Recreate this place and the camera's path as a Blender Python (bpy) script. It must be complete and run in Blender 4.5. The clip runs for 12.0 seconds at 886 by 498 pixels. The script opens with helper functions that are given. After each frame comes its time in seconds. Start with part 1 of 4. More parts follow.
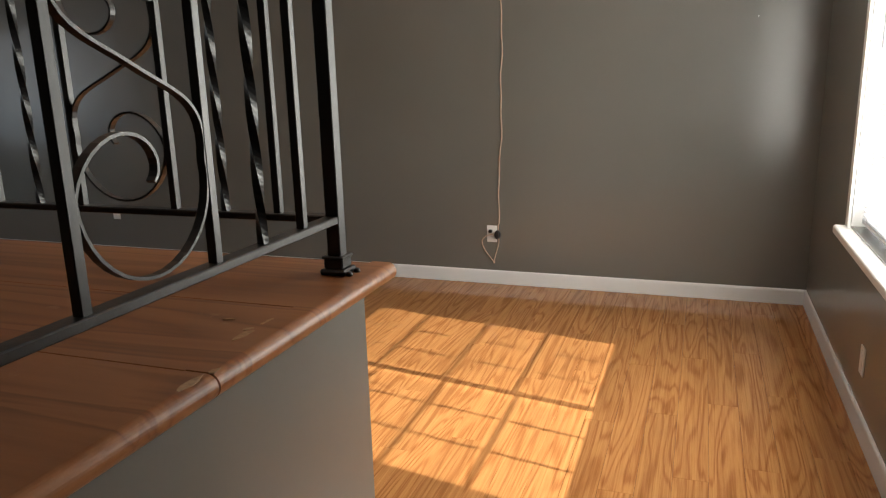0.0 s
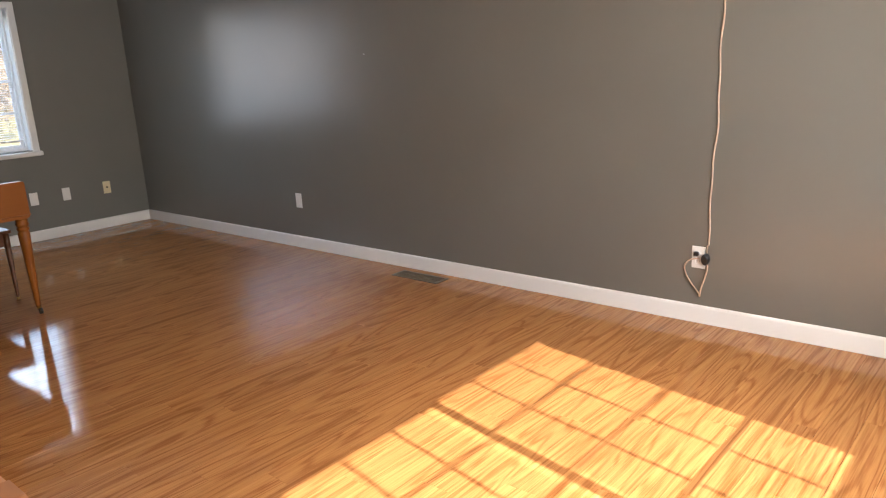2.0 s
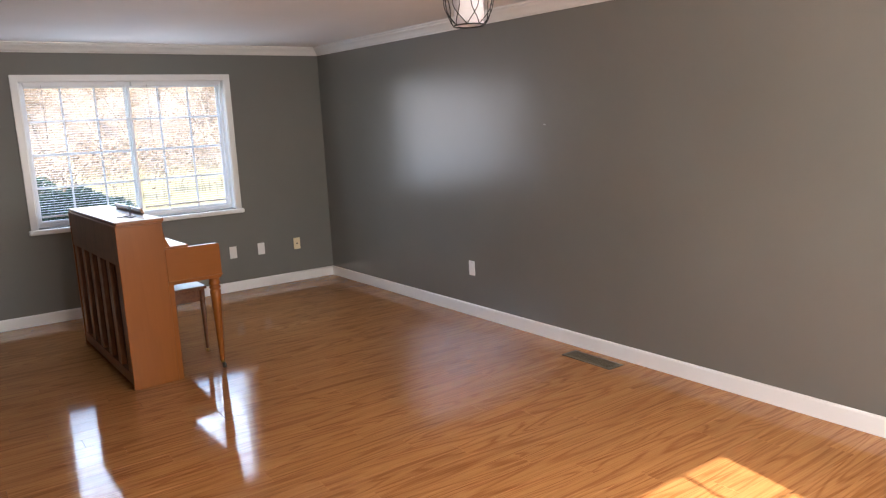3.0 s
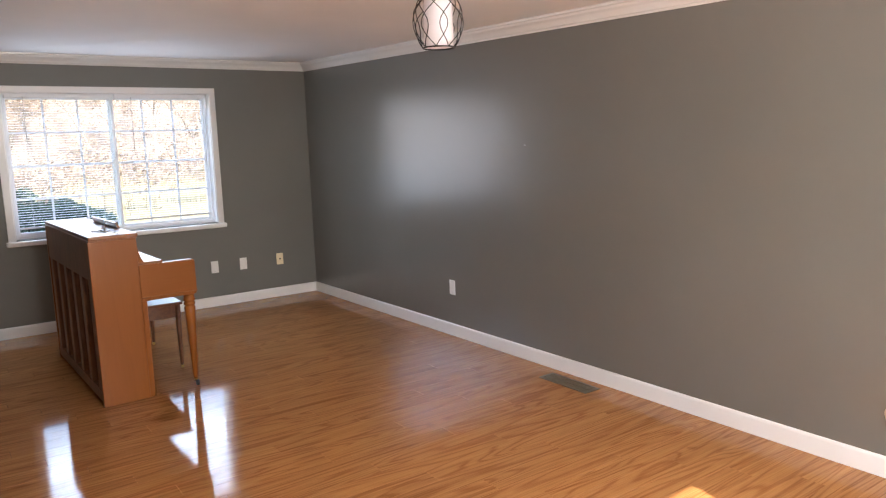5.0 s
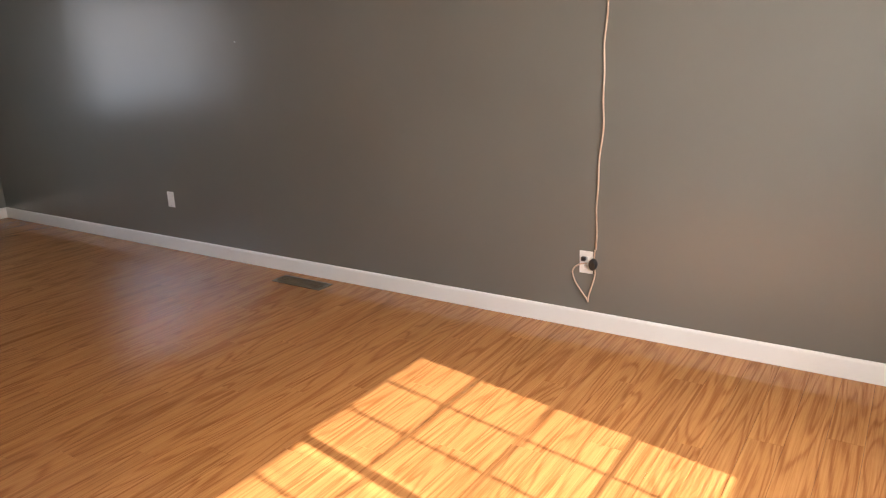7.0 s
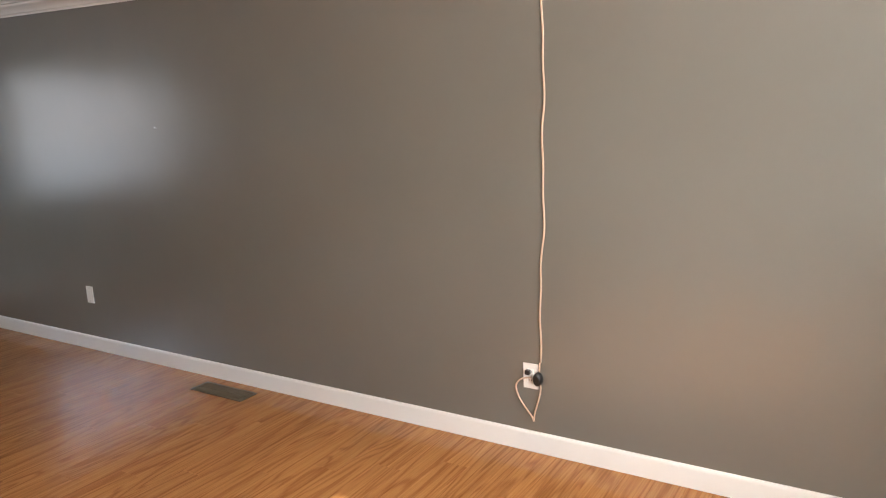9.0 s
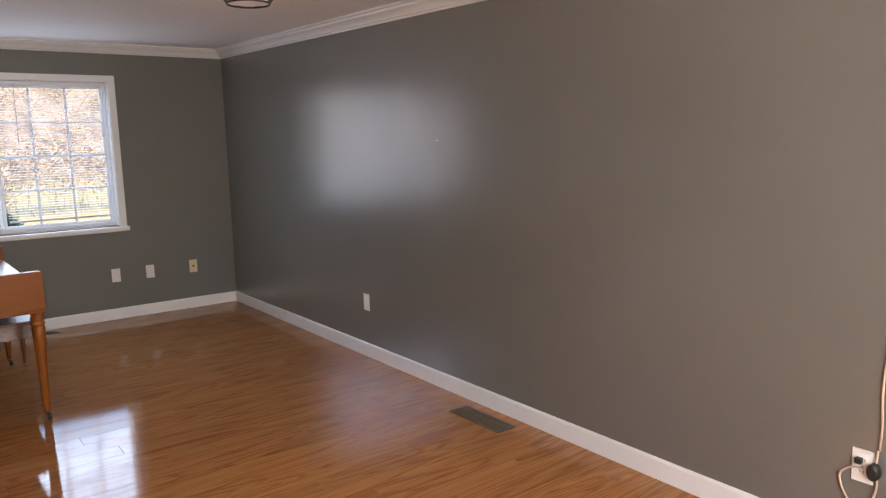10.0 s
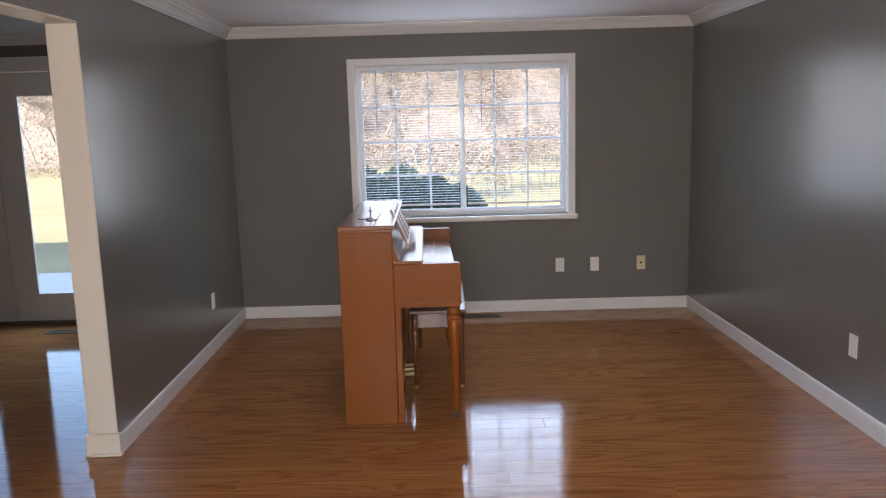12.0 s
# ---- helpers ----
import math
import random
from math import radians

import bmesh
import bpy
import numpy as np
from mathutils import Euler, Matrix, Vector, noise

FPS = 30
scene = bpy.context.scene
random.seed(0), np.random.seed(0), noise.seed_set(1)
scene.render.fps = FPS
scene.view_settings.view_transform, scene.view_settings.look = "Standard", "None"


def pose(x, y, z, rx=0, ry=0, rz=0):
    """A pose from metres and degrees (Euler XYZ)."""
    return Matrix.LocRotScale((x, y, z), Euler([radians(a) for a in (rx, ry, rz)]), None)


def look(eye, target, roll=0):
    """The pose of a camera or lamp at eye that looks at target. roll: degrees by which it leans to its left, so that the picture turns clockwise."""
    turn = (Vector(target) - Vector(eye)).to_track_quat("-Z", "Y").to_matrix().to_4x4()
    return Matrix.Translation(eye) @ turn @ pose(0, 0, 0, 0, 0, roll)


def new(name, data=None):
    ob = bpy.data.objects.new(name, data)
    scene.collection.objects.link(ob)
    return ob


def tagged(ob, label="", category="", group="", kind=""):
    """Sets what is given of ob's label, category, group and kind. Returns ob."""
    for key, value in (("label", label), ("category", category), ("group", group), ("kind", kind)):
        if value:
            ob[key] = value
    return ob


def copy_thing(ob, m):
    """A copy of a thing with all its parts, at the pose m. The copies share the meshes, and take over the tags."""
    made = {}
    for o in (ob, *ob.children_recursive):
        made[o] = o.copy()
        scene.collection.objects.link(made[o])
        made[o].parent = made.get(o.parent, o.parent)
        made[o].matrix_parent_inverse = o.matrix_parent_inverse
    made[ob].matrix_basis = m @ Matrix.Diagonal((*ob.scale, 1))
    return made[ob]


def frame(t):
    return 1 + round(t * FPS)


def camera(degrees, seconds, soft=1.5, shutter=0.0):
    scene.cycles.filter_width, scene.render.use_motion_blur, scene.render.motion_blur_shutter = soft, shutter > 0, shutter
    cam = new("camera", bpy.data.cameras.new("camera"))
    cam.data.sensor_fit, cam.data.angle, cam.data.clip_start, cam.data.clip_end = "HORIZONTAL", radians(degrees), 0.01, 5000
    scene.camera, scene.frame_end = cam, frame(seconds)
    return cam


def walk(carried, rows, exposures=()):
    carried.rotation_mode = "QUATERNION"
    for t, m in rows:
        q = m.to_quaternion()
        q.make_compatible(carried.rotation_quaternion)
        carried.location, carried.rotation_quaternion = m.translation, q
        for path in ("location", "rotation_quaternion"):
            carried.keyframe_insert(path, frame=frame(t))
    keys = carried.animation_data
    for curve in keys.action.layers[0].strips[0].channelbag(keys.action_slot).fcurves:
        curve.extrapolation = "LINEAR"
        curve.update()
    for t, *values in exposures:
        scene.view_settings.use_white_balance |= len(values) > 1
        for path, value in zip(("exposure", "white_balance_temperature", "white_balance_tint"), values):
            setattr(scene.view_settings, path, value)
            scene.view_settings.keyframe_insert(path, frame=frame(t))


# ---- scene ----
cam = camera(62.7, 12.0, soft=1.2)
EXPOSURES = [(0.0, 2.15, 6500, 5), (0.8, 2.0, 6500, 5), (1.5, 2.85, 6500, 7), (2.0, 3.2, 6500, 10), (3.0, 3.4, 6450, 13), (5.0, 3.5, 6450, 13), (6.5, 3.35, 6600, 12), (7.2, 3.0, 6600, 11), (8.8, 3.25, 6550, 9), (9.5, 3.3, 6550, 11), (10.2, 2.85, 6450, 16), (10.6, 2.35, 6350, 16), (11.2, 2.9, 6300, 15), (12.0, 3.05, 6300, 14)]
PATH = [
    (0, (7.277, -4.883, 1.477), (6.621, -3.052, 1.011), -1.6),
    (0.5, (7.367, -4.567, 1.493), (6.722, -2.729, 1.041), -1.8),
    (0.8, (7.363, -4.384, 1.478), (6.663, -2.567, 1.024), -2.1),
    (1, (7.335, -4.249, 1.485), (6.57, -2.462, 1.017), -2.1),
    (1.5, (7.334, -3.971, 1.471), (6.341, -2.31, 0.969), -2.5),
    (2, (7.331, -3.705, 1.445), (6.057, -2.246, 0.948), -3.1),
    (2.5, (7.241, -3.536, 1.509), (5.752, -2.273, 1.078), -3.6),
    (3, (7.206, -3.506, 1.552), (5.585, -2.383, 1.22), -3.0),
    (5, (7.236, -3.395, 1.575), (5.62, -2.253, 1.282), -2.0),
    (5.5, (7.225, -3.428, 1.581), (5.73, -2.146, 1.231), -1.7),
    (6, (7.227, -3.43, 1.561), (5.866, -2.023, 1.149), -1.6),
    (6.5, (7.236, -3.465, 1.544), (6.026, -1.95, 1.055), -1.7),
    (7, (7.276, -3.385, 1.517), (6.21, -1.789, 0.954), -2.3),
    (9, (7.253, -2.854, 1.578), (6.207, -1.192, 1.197), -2.3),
    (9.5, (7.074, -2.752, 1.581), (5.749, -1.29, 1.249), -1.9),
    (10, (6.962, -2.59, 1.526), (5.374, -1.41, 1.232), -1.5),
    (10.5, (6.826, -2.483, 1.541), (5.063, -1.582, 1.253), -1.6),
    (11, (6.58, -2.353, 1.529), (4.697, -1.746, 1.24), -1.6),
    (11.5, (6.369, -2.219, 1.521), (4.414, -1.923, 1.225), -1.7),
    (12, (6.158, -2.073, 1.524), (4.181, -2.083, 1.216), -1.6),
]
walk(cam, [(t, look(eye, target, roll)) for t, eye, target, roll in PATH], exposures=EXPOSURES)

# ---- world, sun and white daylight ----
SUN_WAY = Vector((-1.0, 0.185, -0.742)).normalized()
world = bpy.data.worlds.new("sky")
scene.world = world
world.use_nodes = True
wn = world.node_tree.nodes
sky = wn.new("ShaderNodeTexSky")
sky.sky_type, sky.sun_disc = "NISHITA", False
sky.sun_elevation, sky.sun_rotation = radians(36.1), radians(100.5)
wn["Background"].inputs["Strength"].default_value = 0.11
world.node_tree.links.new(sky.outputs[0], wn["Background"].inputs["Color"])
sun_data = bpy.data.lights.new("sun", "SUN")
sun_data.energy, sun_data.angle, sun_data.color = 3.1, radians(0.53), (1.0, 0.955, 0.87)
sun = new("sun", sun_data)
sun.matrix_world = look((20, -4, 15), Vector((20, -4, 15)) + SUN_WAY)

# street window's skylight: an added lamp high over the street, for the open sky
sky_lamp = bpy.data.lights.new("street_sky_fill", "AREA")
sky_lamp.shape, sky_lamp.size, sky_lamp.size_y = "RECTANGLE", 7.0, 3.5
sky_lamp.energy, sky_lamp.color = 580.0, (1.0, 0.95, 0.88)
lamp_ob = new("street_sky_fill", sky_lamp)
lamp_ob.matrix_world = look((10.9, -2.2, 5.7), (8.0, -2.06, 1.4))
# and an added soft fill lamp in its opening, before the blind
pane_lamp = bpy.data.lights.new("window_sky_fill", "AREA")
pane_lamp.shape, pane_lamp.size, pane_lamp.size_y = "RECTANGLE", 1.70, 1.16
pane_lamp.energy, pane_lamp.color = 12.5, (1.0, 0.95, 0.89)
pane_ob = new("window_sky_fill", pane_lamp)
pane_ob.matrix_world = look((7.968, -2.06, 1.43), (4.0, -2.06, 1.43))
# garden skylight: added fill lamps, in the other window's opening and over the lawn
garden_fill = bpy.data.lights.new("garden_sky_fill", "AREA")
garden_fill.shape, garden_fill.size, garden_fill.size_y = "RECTANGLE", 1.70, 1.14
garden_fill.energy, garden_fill.color = 1.25, (0.78, 0.87, 1.0)
garden_ob = new("garden_sky_fill", garden_fill)
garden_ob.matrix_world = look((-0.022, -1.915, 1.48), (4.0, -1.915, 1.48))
# added outdoor lamp that brightens the blind's slats and the hedge
lawn_fill = bpy.data.lights.new("lawn_sky_fill", "AREA")
lawn_fill.shape, lawn_fill.size, lawn_fill.size_y = "RECTANGLE", 9.0, 4.0
lawn_fill.energy, lawn_fill.color = 110.0, (0.66, 0.80, 1.0)
lawn_ob = new("lawn_sky_fill", lawn_fill)
lawn_ob.matrix_world = look((-5.0, -3.6, 5.0), (0.0, -3.4, 1.0))


# ---- materials ----
class Nodes:
    """A small writer of node trees."""

    def __init__(self, name):
        self.mat = bpy.data.materials.new(name)
        self.mat.use_nodes = True
        self.tree = self.mat.node_tree
        self.bsdf = self.tree.nodes["Principled BSDF"]
        self.out = self.tree.nodes["Material Output"]

    def add(self, kind, links=None):
        n = self.tree.nodes.new("ShaderNode" + kind)
        for key, v in (links or {}).items():
            self.put(n, key, v)
        return n

    def put(self, n, key, v):
        if isinstance(v, bpy.types.NodeSocket):
            self.tree.links.new(v, n.inputs[key])
        else:
            n.inputs[key].default_value = v

    def set(self, **kw):
        names = dict(color="Base Color", rough="Roughness", metal="Metallic", normal="Normal", coat="Coat Weight",
                     coat_rough="Coat Roughness", spec="Specular IOR Level")
        for key, v in kw.items():
            self.put(self.bsdf, names[key], v)

    def coords(self, scale=(1, 1, 1), shift=None, space="Object"):
        tc = self.add("TexCoord")
        m = self.add("Mapping", {"Vector": tc.outputs[space], "Scale": scale})
        if shift is not None:
            self.put(m, "Location", shift)
        return m.outputs[0]

    def noise(self, vec, scale, detail=4, rough=0.55, distort=0.0):
        return self.add("TexNoise", {"Vector": vec, "Scale": scale, "Detail": detail, "Roughness": rough, "Distortion": distort}).outputs["Fac"]

    def ramp(self, fac, *stops):
        n = self.add("ValToRGB", {"Fac": fac})
        e = n.color_ramp.elements
        while len(e) < len(stops):
            e.new(0.5)
        for i, (p, c) in enumerate(stops):
            e[i].position = p
            e[i].color = (*c, 1) if not isinstance(c, (int, float)) else (c, c, c, 1)
        return n.outputs["Color"]

    def mix(self, fac, a, b, blend="MIX"):
        n = self.add("Mix")
        n.data_type, n.blend_type = "RGBA", blend
        self.put(n, 0, fac)
        for i, v in ((6, a), (7, b)):
            self.put(n, i, v if isinstance(v, bpy.types.NodeSocket) else (*v, 1))
        return n.outputs[2]

    def math(self, op, a, b=0.0):
        n = self.add("Math")
        n.operation = op
        self.put(n, 0, a)
        self.put(n, 1, b)
        return n.outputs[0]

    def bump(self, height, strength, distance=0.002):
        return self.add("Bump", {"Height": height, "Strength": strength, "Distance": distance}).outputs[0]


def paint(name, color, rough, fleck=0.06, grain=900.0, bump=0.12, coat=0.0, scuff=None, spread=0.05, spec=0.5, uneven=0.0):
    k = Nodes(name)
    v = k.coords()
    big = k.noise(v, 1.3, 3)
    small = k.noise(v, 24.0, 4)
    tone = k.math("ADD", k.math("MULTIPLY", big, 0.85), k.math("MULTIPLY", small, 0.15))
    lo = tuple(c * (1 - fleck) for c in color)
    hi = tuple(min(1, c * (1 + fleck)) for c in color)
    col = k.ramp(tone, (0.3, lo), (0.7, hi))
    if scuff:
        mark = k.ramp(k.noise(v, 9.0, 8, 0.7), (0.68, 0.0), (0.76, 1.0))
        col = k.mix(k.math("MULTIPLY", mark, 0.45), col, scuff)
    relief = k.bump(k.noise(v, grain / 6, 3), bump, 0.0003)
    if uneven:                                   # the slow waves of taped boards under the paint
        relief = k.add("Bump", {"Height": k.noise(k.coords((1.0, 1.0, 0.7)), 2.4, 3, 0.5), "Strength": 1.0, "Distance": uneven, "Normal": relief}).outputs[0]
        k.put(k.bsdf, "Coat Normal", relief)
    k.set(color=col, rough=k.add("MapRange", {"Value": big, "To Min": rough - spread, "To Max": rough + spread}).outputs[0],
          normal=relief, coat=coat, coat_rough=0.23, spec=spec)
    k.bsdf.inputs["Coat IOR"].default_value = 1.57
    return k.mat


def wood(name, dark, mid, light, rough, along=0, coat=0.0, scale=1.0, wear=None, spec=0.5, figure=0.55):
    """Wood whose grain runs along one axis of the object."""
    k = Nodes(name)
    stretch = [9.0 * scale] * 3
    stretch[along] = 0.55 * scale
    v = k.coords(tuple(stretch))
    warp = k.noise(v, 1.1, 3, 0.5, 0.6)
    rings = k.math("FRACT", k.math("MULTIPLY", warp, 7.0))
    band = k.ramp(rings, (0.0, 0.15), (0.35, 0.75), (0.8, 1.0), (1.0, 0.15))
    fine = k.noise(v, 14.0, 6, 0.7)
    tone = k.math("ADD", k.math("ADD", k.math("MULTIPLY", band, figure), (0.55 - figure) * 0.6), k.math("MULTIPLY", fine, 0.45))
    col = k.ramp(tone, (0.22, dark), (0.5, mid), (0.85, light))
    if wear:
        flat = k.coords((1, 1, 1))
        chip = k.ramp(k.noise(flat, 7.0, 8, 0.72), (0.63, 0.0), (0.67, 1.0))
        col = k.mix(k.math("MULTIPLY", chip, 0.75), col, wear)
    k.set(color=col, rough=k.add("MapRange", {"Value": fine, "To Min": rough - 0.03, "To Max": rough + 0.06}).outputs[0],
          normal=k.bump(fine, 0.06, 0.001), coat=coat, coat_rough=0.08, spec=spec)
    return k.mat


def laminate(name):
    """Printed plank pattern: long wavy streaks with arched figures, another stretch of it on each plank."""
    k = Nodes(name)
    info = k.add("ObjectInfo")
    r = info.outputs["Random"]
    geo = k.add("NewGeometry")
    r = k.math("FRACT", k.math("ADD", r, geo.outputs["Random Per Island"]))
    shift = k.add("CombineXYZ", {"X": k.math("MULTIPLY", r, 53.0), "Y": k.math("MULTIPLY", r, 117.0), "Z": k.math("MULTIPLY", r, 31.0)}).outputs[0]
    slow = k.coords((6.0, 0.55, 6.0), shift)
    figure = k.noise(slow, 1.0, 2, 0.45, 0.5)
    wave = k.math("SINE", k.math("MULTIPLY", figure, 85.0))
    wave = k.math("ADD", k.math("MULTIPLY", wave, 0.5), 0.5)
    wave = k.math("SUBTRACT", 1.0, k.math("POWER", k.math("SUBTRACT", 1.0, wave), 3.0))
    thin = k.coords((52.0, 0.55, 52.0), shift)
    streak = k.noise(thin, 2.2, 6, 0.60, 0.9)
    pore = k.noise(k.coords((120.0, 5.0, 120.0), shift), 2.0, 4, 0.6)
    tone = k.math("ADD", k.math("MULTIPLY", wave, 0.13), k.math("ADD", k.math("MULTIPLY", streak, 0.52), k.math("MULTIPLY", pore, 0.20)))
    col = k.ramp(tone, (0.27, (0.235, 0.086, 0.024)), (0.40, (0.325, 0.135, 0.043)), (0.53, (0.43, 0.195, 0.067)), (0.70, (0.52, 0.255, 0.097)))
    col = k.mix(1.0, col, k.ramp(k.math("FRACT", k.math("MULTIPLY", r, 7.3)), (0.0, 0.93), (1.0, 1.05)), "MULTIPLY")
    k.set(color=col, rough=k.add("MapRange", {"Value": streak, "To Min": 0.05, "To Max": 0.085}).outputs[0],
          normal=k.bump(pore, 0.03, 0.0004), spec=0.27)
    return k.mat


def plain(name, color, rough, metal=0.0, fleck=0.12, scale=40.0):
    k = Nodes(name)
    v = k.coords()
    n = k.noise(v, scale, 5)
    k.set(color=k.ramp(n, (0.25, tuple(c * (1 - fleck) for c in color)), (0.75, tuple(min(1, c * (1 + fleck)) for c in color))),
          rough=k.add("MapRange", {"Value": n, "To Min": max(0.03, rough - 0.07), "To Max": rough + 0.07}).outputs[0], metal=metal,
          normal=k.bump(n, 0.05, 0.001))
    return k.mat


def iron():
    """Black paint, many coats, lumpy, rubbed grey in places."""
    k = Nodes("black_painted_iron")
    v = k.coords()
    lump = k.noise(v, 70.0, 4, 0.6)
    rub = k.ramp(k.noise(v, 22.0, 6, 0.7), (0.60, 0.0), (0.72, 1.0))
    k.set(color=k.mix(rub, (0.008, 0.008, 0.009), (0.022, 0.021, 0.021)), rough=k.add("MapRange", {"Value": lump, "To Min": 0.30, "To Max": 0.42}).outputs[0],
          normal=k.bump(lump, 0.2, 0.002))
    return k.mat


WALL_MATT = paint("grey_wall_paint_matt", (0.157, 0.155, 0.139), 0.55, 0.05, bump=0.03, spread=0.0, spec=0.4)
WALL = paint("grey_wall_paint", (0.157, 0.155, 0.139), 0.34, 0.04, bump=0.012, spread=0.0, spec=0.3, coat=1.0, uneven=0.005)
TRIM = paint("white_trim_paint", (0.77, 0.76, 0.745), 0.34, 0.04, bump=0.05, scuff=(0.55, 0.52, 0.48))
CREAM = paint("cream_jamb_paint", (0.74, 0.69, 0.60), 0.38, 0.04, bump=0.06)
CEIL = paint("white_ceiling_paint", (0.88, 0.87, 0.86), 0.75, 0.03, bump=0.2)
VINYL = plain("white_vinyl", (0.82, 0.83, 0.85), 0.35, fleck=0.02)
DOORPAINT = paint("white_door_paint", (0.72, 0.70, 0.67), 0.4, 0.03)
IRON = iron()
CAPWOOD = wood("stained_ledge_wood", (0.17, 0.060, 0.021), (0.265, 0.102, 0.037), (0.34, 0.142, 0.056), 0.36, along=0, coat=0.0, scale=0.7, wear=(0.36, 0.19, 0.10), spec=0.35)
PIANO = wood("honey_maple_veneer", (0.180, 0.054, 0.008), (0.208, 0.065, 0.010), (0.235, 0.077, 0.013), 0.30, along=2, coat=0.0, scale=0.6, spec=0.2, figure=0.16)
PIANO_H = wood("honey_maple_veneer_flat", (0.180, 0.054, 0.008), (0.208, 0.065, 0.010), (0.235, 0.077, 0.013), 0.28, along=0, coat=0.35, scale=0.6, figure=0.2)
PIANO_Y = wood("honey_maple_veneer_end", (0.180, 0.054, 0.008), (0.208, 0.065, 0.010), (0.235, 0.077, 0.013), 0.30, along=1, coat=0.0, scale=0.6, spec=0.2, figure=0.16)
BACKWOOD = wood("dark_back_wood", (0.11, 0.042, 0.017), (0.18, 0.072, 0.030), (0.25, 0.108, 0.046), 0.42, along=2)
BACKCLOTH = plain("dark_back_cloth", (0.06, 0.032, 0.021), 0.9, scale=300.0)
LAMINATE = laminate("laminate_plank")
JOINT = plain("dark_joint", (0.06, 0.025, 0.012), 0.7)
BRASS = plain("worn_brass", (0.55, 0.38, 0.14), 0.3, 1.0)
BRONZE = plain("bronze_register", (0.13, 0.100, 0.064), 0.5, 0.2)
PLATE = plain("white_plastic", (0.80, 0.79, 0.76), 0.35, fleck=0.02)
IVORY = plain("ivory_plastic", (0.72, 0.62, 0.40), 0.35, fleck=0.03)
BLACKPLASTIC = plain("black_plastic", (0.015, 0.015, 0.016), 0.4)
CORD = plain("cream_cord", (0.58, 0.44, 0.33), 0.5)
WAND = plain("grey_wand", (0.22, 0.22, 0.24), 0.4)
STEEL = plain("brushed_steel", (0.5, 0.5, 0.5), 0.3, 1.0)
BEECH = wood("bench_wood", (0.085, 0.027, 0.008), (0.12, 0.040, 0.012), (0.16, 0.056, 0.019), 0.3, along=0, coat=0.3)
SIDING = paint("pale_siding", (0.62, 0.60, 0.56), 0.7)
CONCRETE = plain("patio_concrete", (0.27, 0.27, 0.26), 0.85, fleck=0.2, scale=6.0)
BARK = plain("grey_bark", (0.13, 0.107, 0.090), 0.9, fleck=0.35, scale=12.0)


def glass_material():
    k = Nodes("window_glass")
    t = k.add("BsdfTransparent", {"Color": (0.97, 0.985, 0.98, 1)})
    g = k.add("BsdfGlossy", {"Color": (1, 1, 1, 1), "Roughness": 0.01})
    f = k.add("Fresnel", {"IOR": 1.45})
    m = k.add("MixShader", {0: k.math("MULTIPLY", f.outputs[0], 0.12), 1: t.outputs[0], 2: g.outputs[0]})
    veil = k.add("BsdfTranslucent", {"Color": (0.80, 0.80, 0.80, 1)})
    m = k.add("MixShader", {0: 0.006, 1: m.outputs[0], 2: veil.outputs[0]})   # a faint veil of haze put into the glass for window glare
    k.tree.links.new(m.outputs[0], k.out.inputs["Surface"])
    return k.mat


def slat_material():
    k = Nodes("white_blind_slat")
    k.set(color=(0.82, 0.82, 0.83, 1), rough=0.45)
    t = k.add("BsdfTranslucent", {"Color": (0.88, 0.89, 0.92, 1)})
    m = k.add("MixShader", {0: 0.40, 1: k.bsdf.outputs[0], 2: t.outputs[0]})
    k.tree.links.new(m.outputs[0], k.out.inputs["Surface"])
    return k.mat


def shade_material():
    k = Nodes("frosted_lamp_glass")
    k.set(color=(0.85, 0.82, 0.84, 1), rough=0.25)
    t = k.add("BsdfTranslucent", {"Color": (0.85, 0.82, 0.84, 1)})
    m = k.add("MixShader", {0: 0.40, 1: k.bsdf.outputs[0], 2: t.outputs[0]})
    k.tree.links.new(m.outputs[0], k.out.inputs["Surface"])
    return k.mat


def leaf_material(name, a, b):
    k = Nodes(name)
    geo = k.add("NewGeometry")
    col = k.ramp(geo.outputs["Random Per Island"], (0.0, a), (1.0, b))
    k.set(color=col, rough=0.8, spec=0.2)
    t = k.add("BsdfTranslucent", {"Color": col})
    m = k.add("MixShader", {0: 0.4, 1: k.bsdf.outputs[0], 2: t.outputs[0]})
    k.tree.links.new(m.outputs[0], k.out.inputs["Surface"])
    return k.mat


def lawn_material():
    k = Nodes("winter_lawn")
    v = k.coords()
    patch = k.noise(v, 0.25, 5, 0.6)
    blade = k.noise(v, 30.0, 6, 0.7)
    tone = k.math("ADD", k.math("MULTIPLY", patch, 0.6), k.math("MULTIPLY", blade, 0.4))
    k.set(color=k.ramp(tone, (0.3, (0.08, 0.085, 0.033)), (0.5, (0.160, 0.132, 0.060)), (0.75, (0.215, 0.172, 0.087))), rough=0.9,
          normal=k.bump(blade, 0.6, 0.03))
    return k.mat


def woods_material():
    k = Nodes("far_woods")
    v = k.coords((1, 1, 0.35))
    n = k.math("ADD", k.math("MULTIPLY", k.noise(v, 0.5, 6, 0.65), 0.5), k.math("MULTIPLY", k.noise(v, 4.0, 6, 0.7), 0.5))
    k.set(color=k.ramp(n, (0.32, (0.092, 0.070, 0.056)), (0.52, (0.103, 0.080, 0.065)), (0.7, (0.116, 0.091, 0.075))), rough=0.9)
    return k.mat


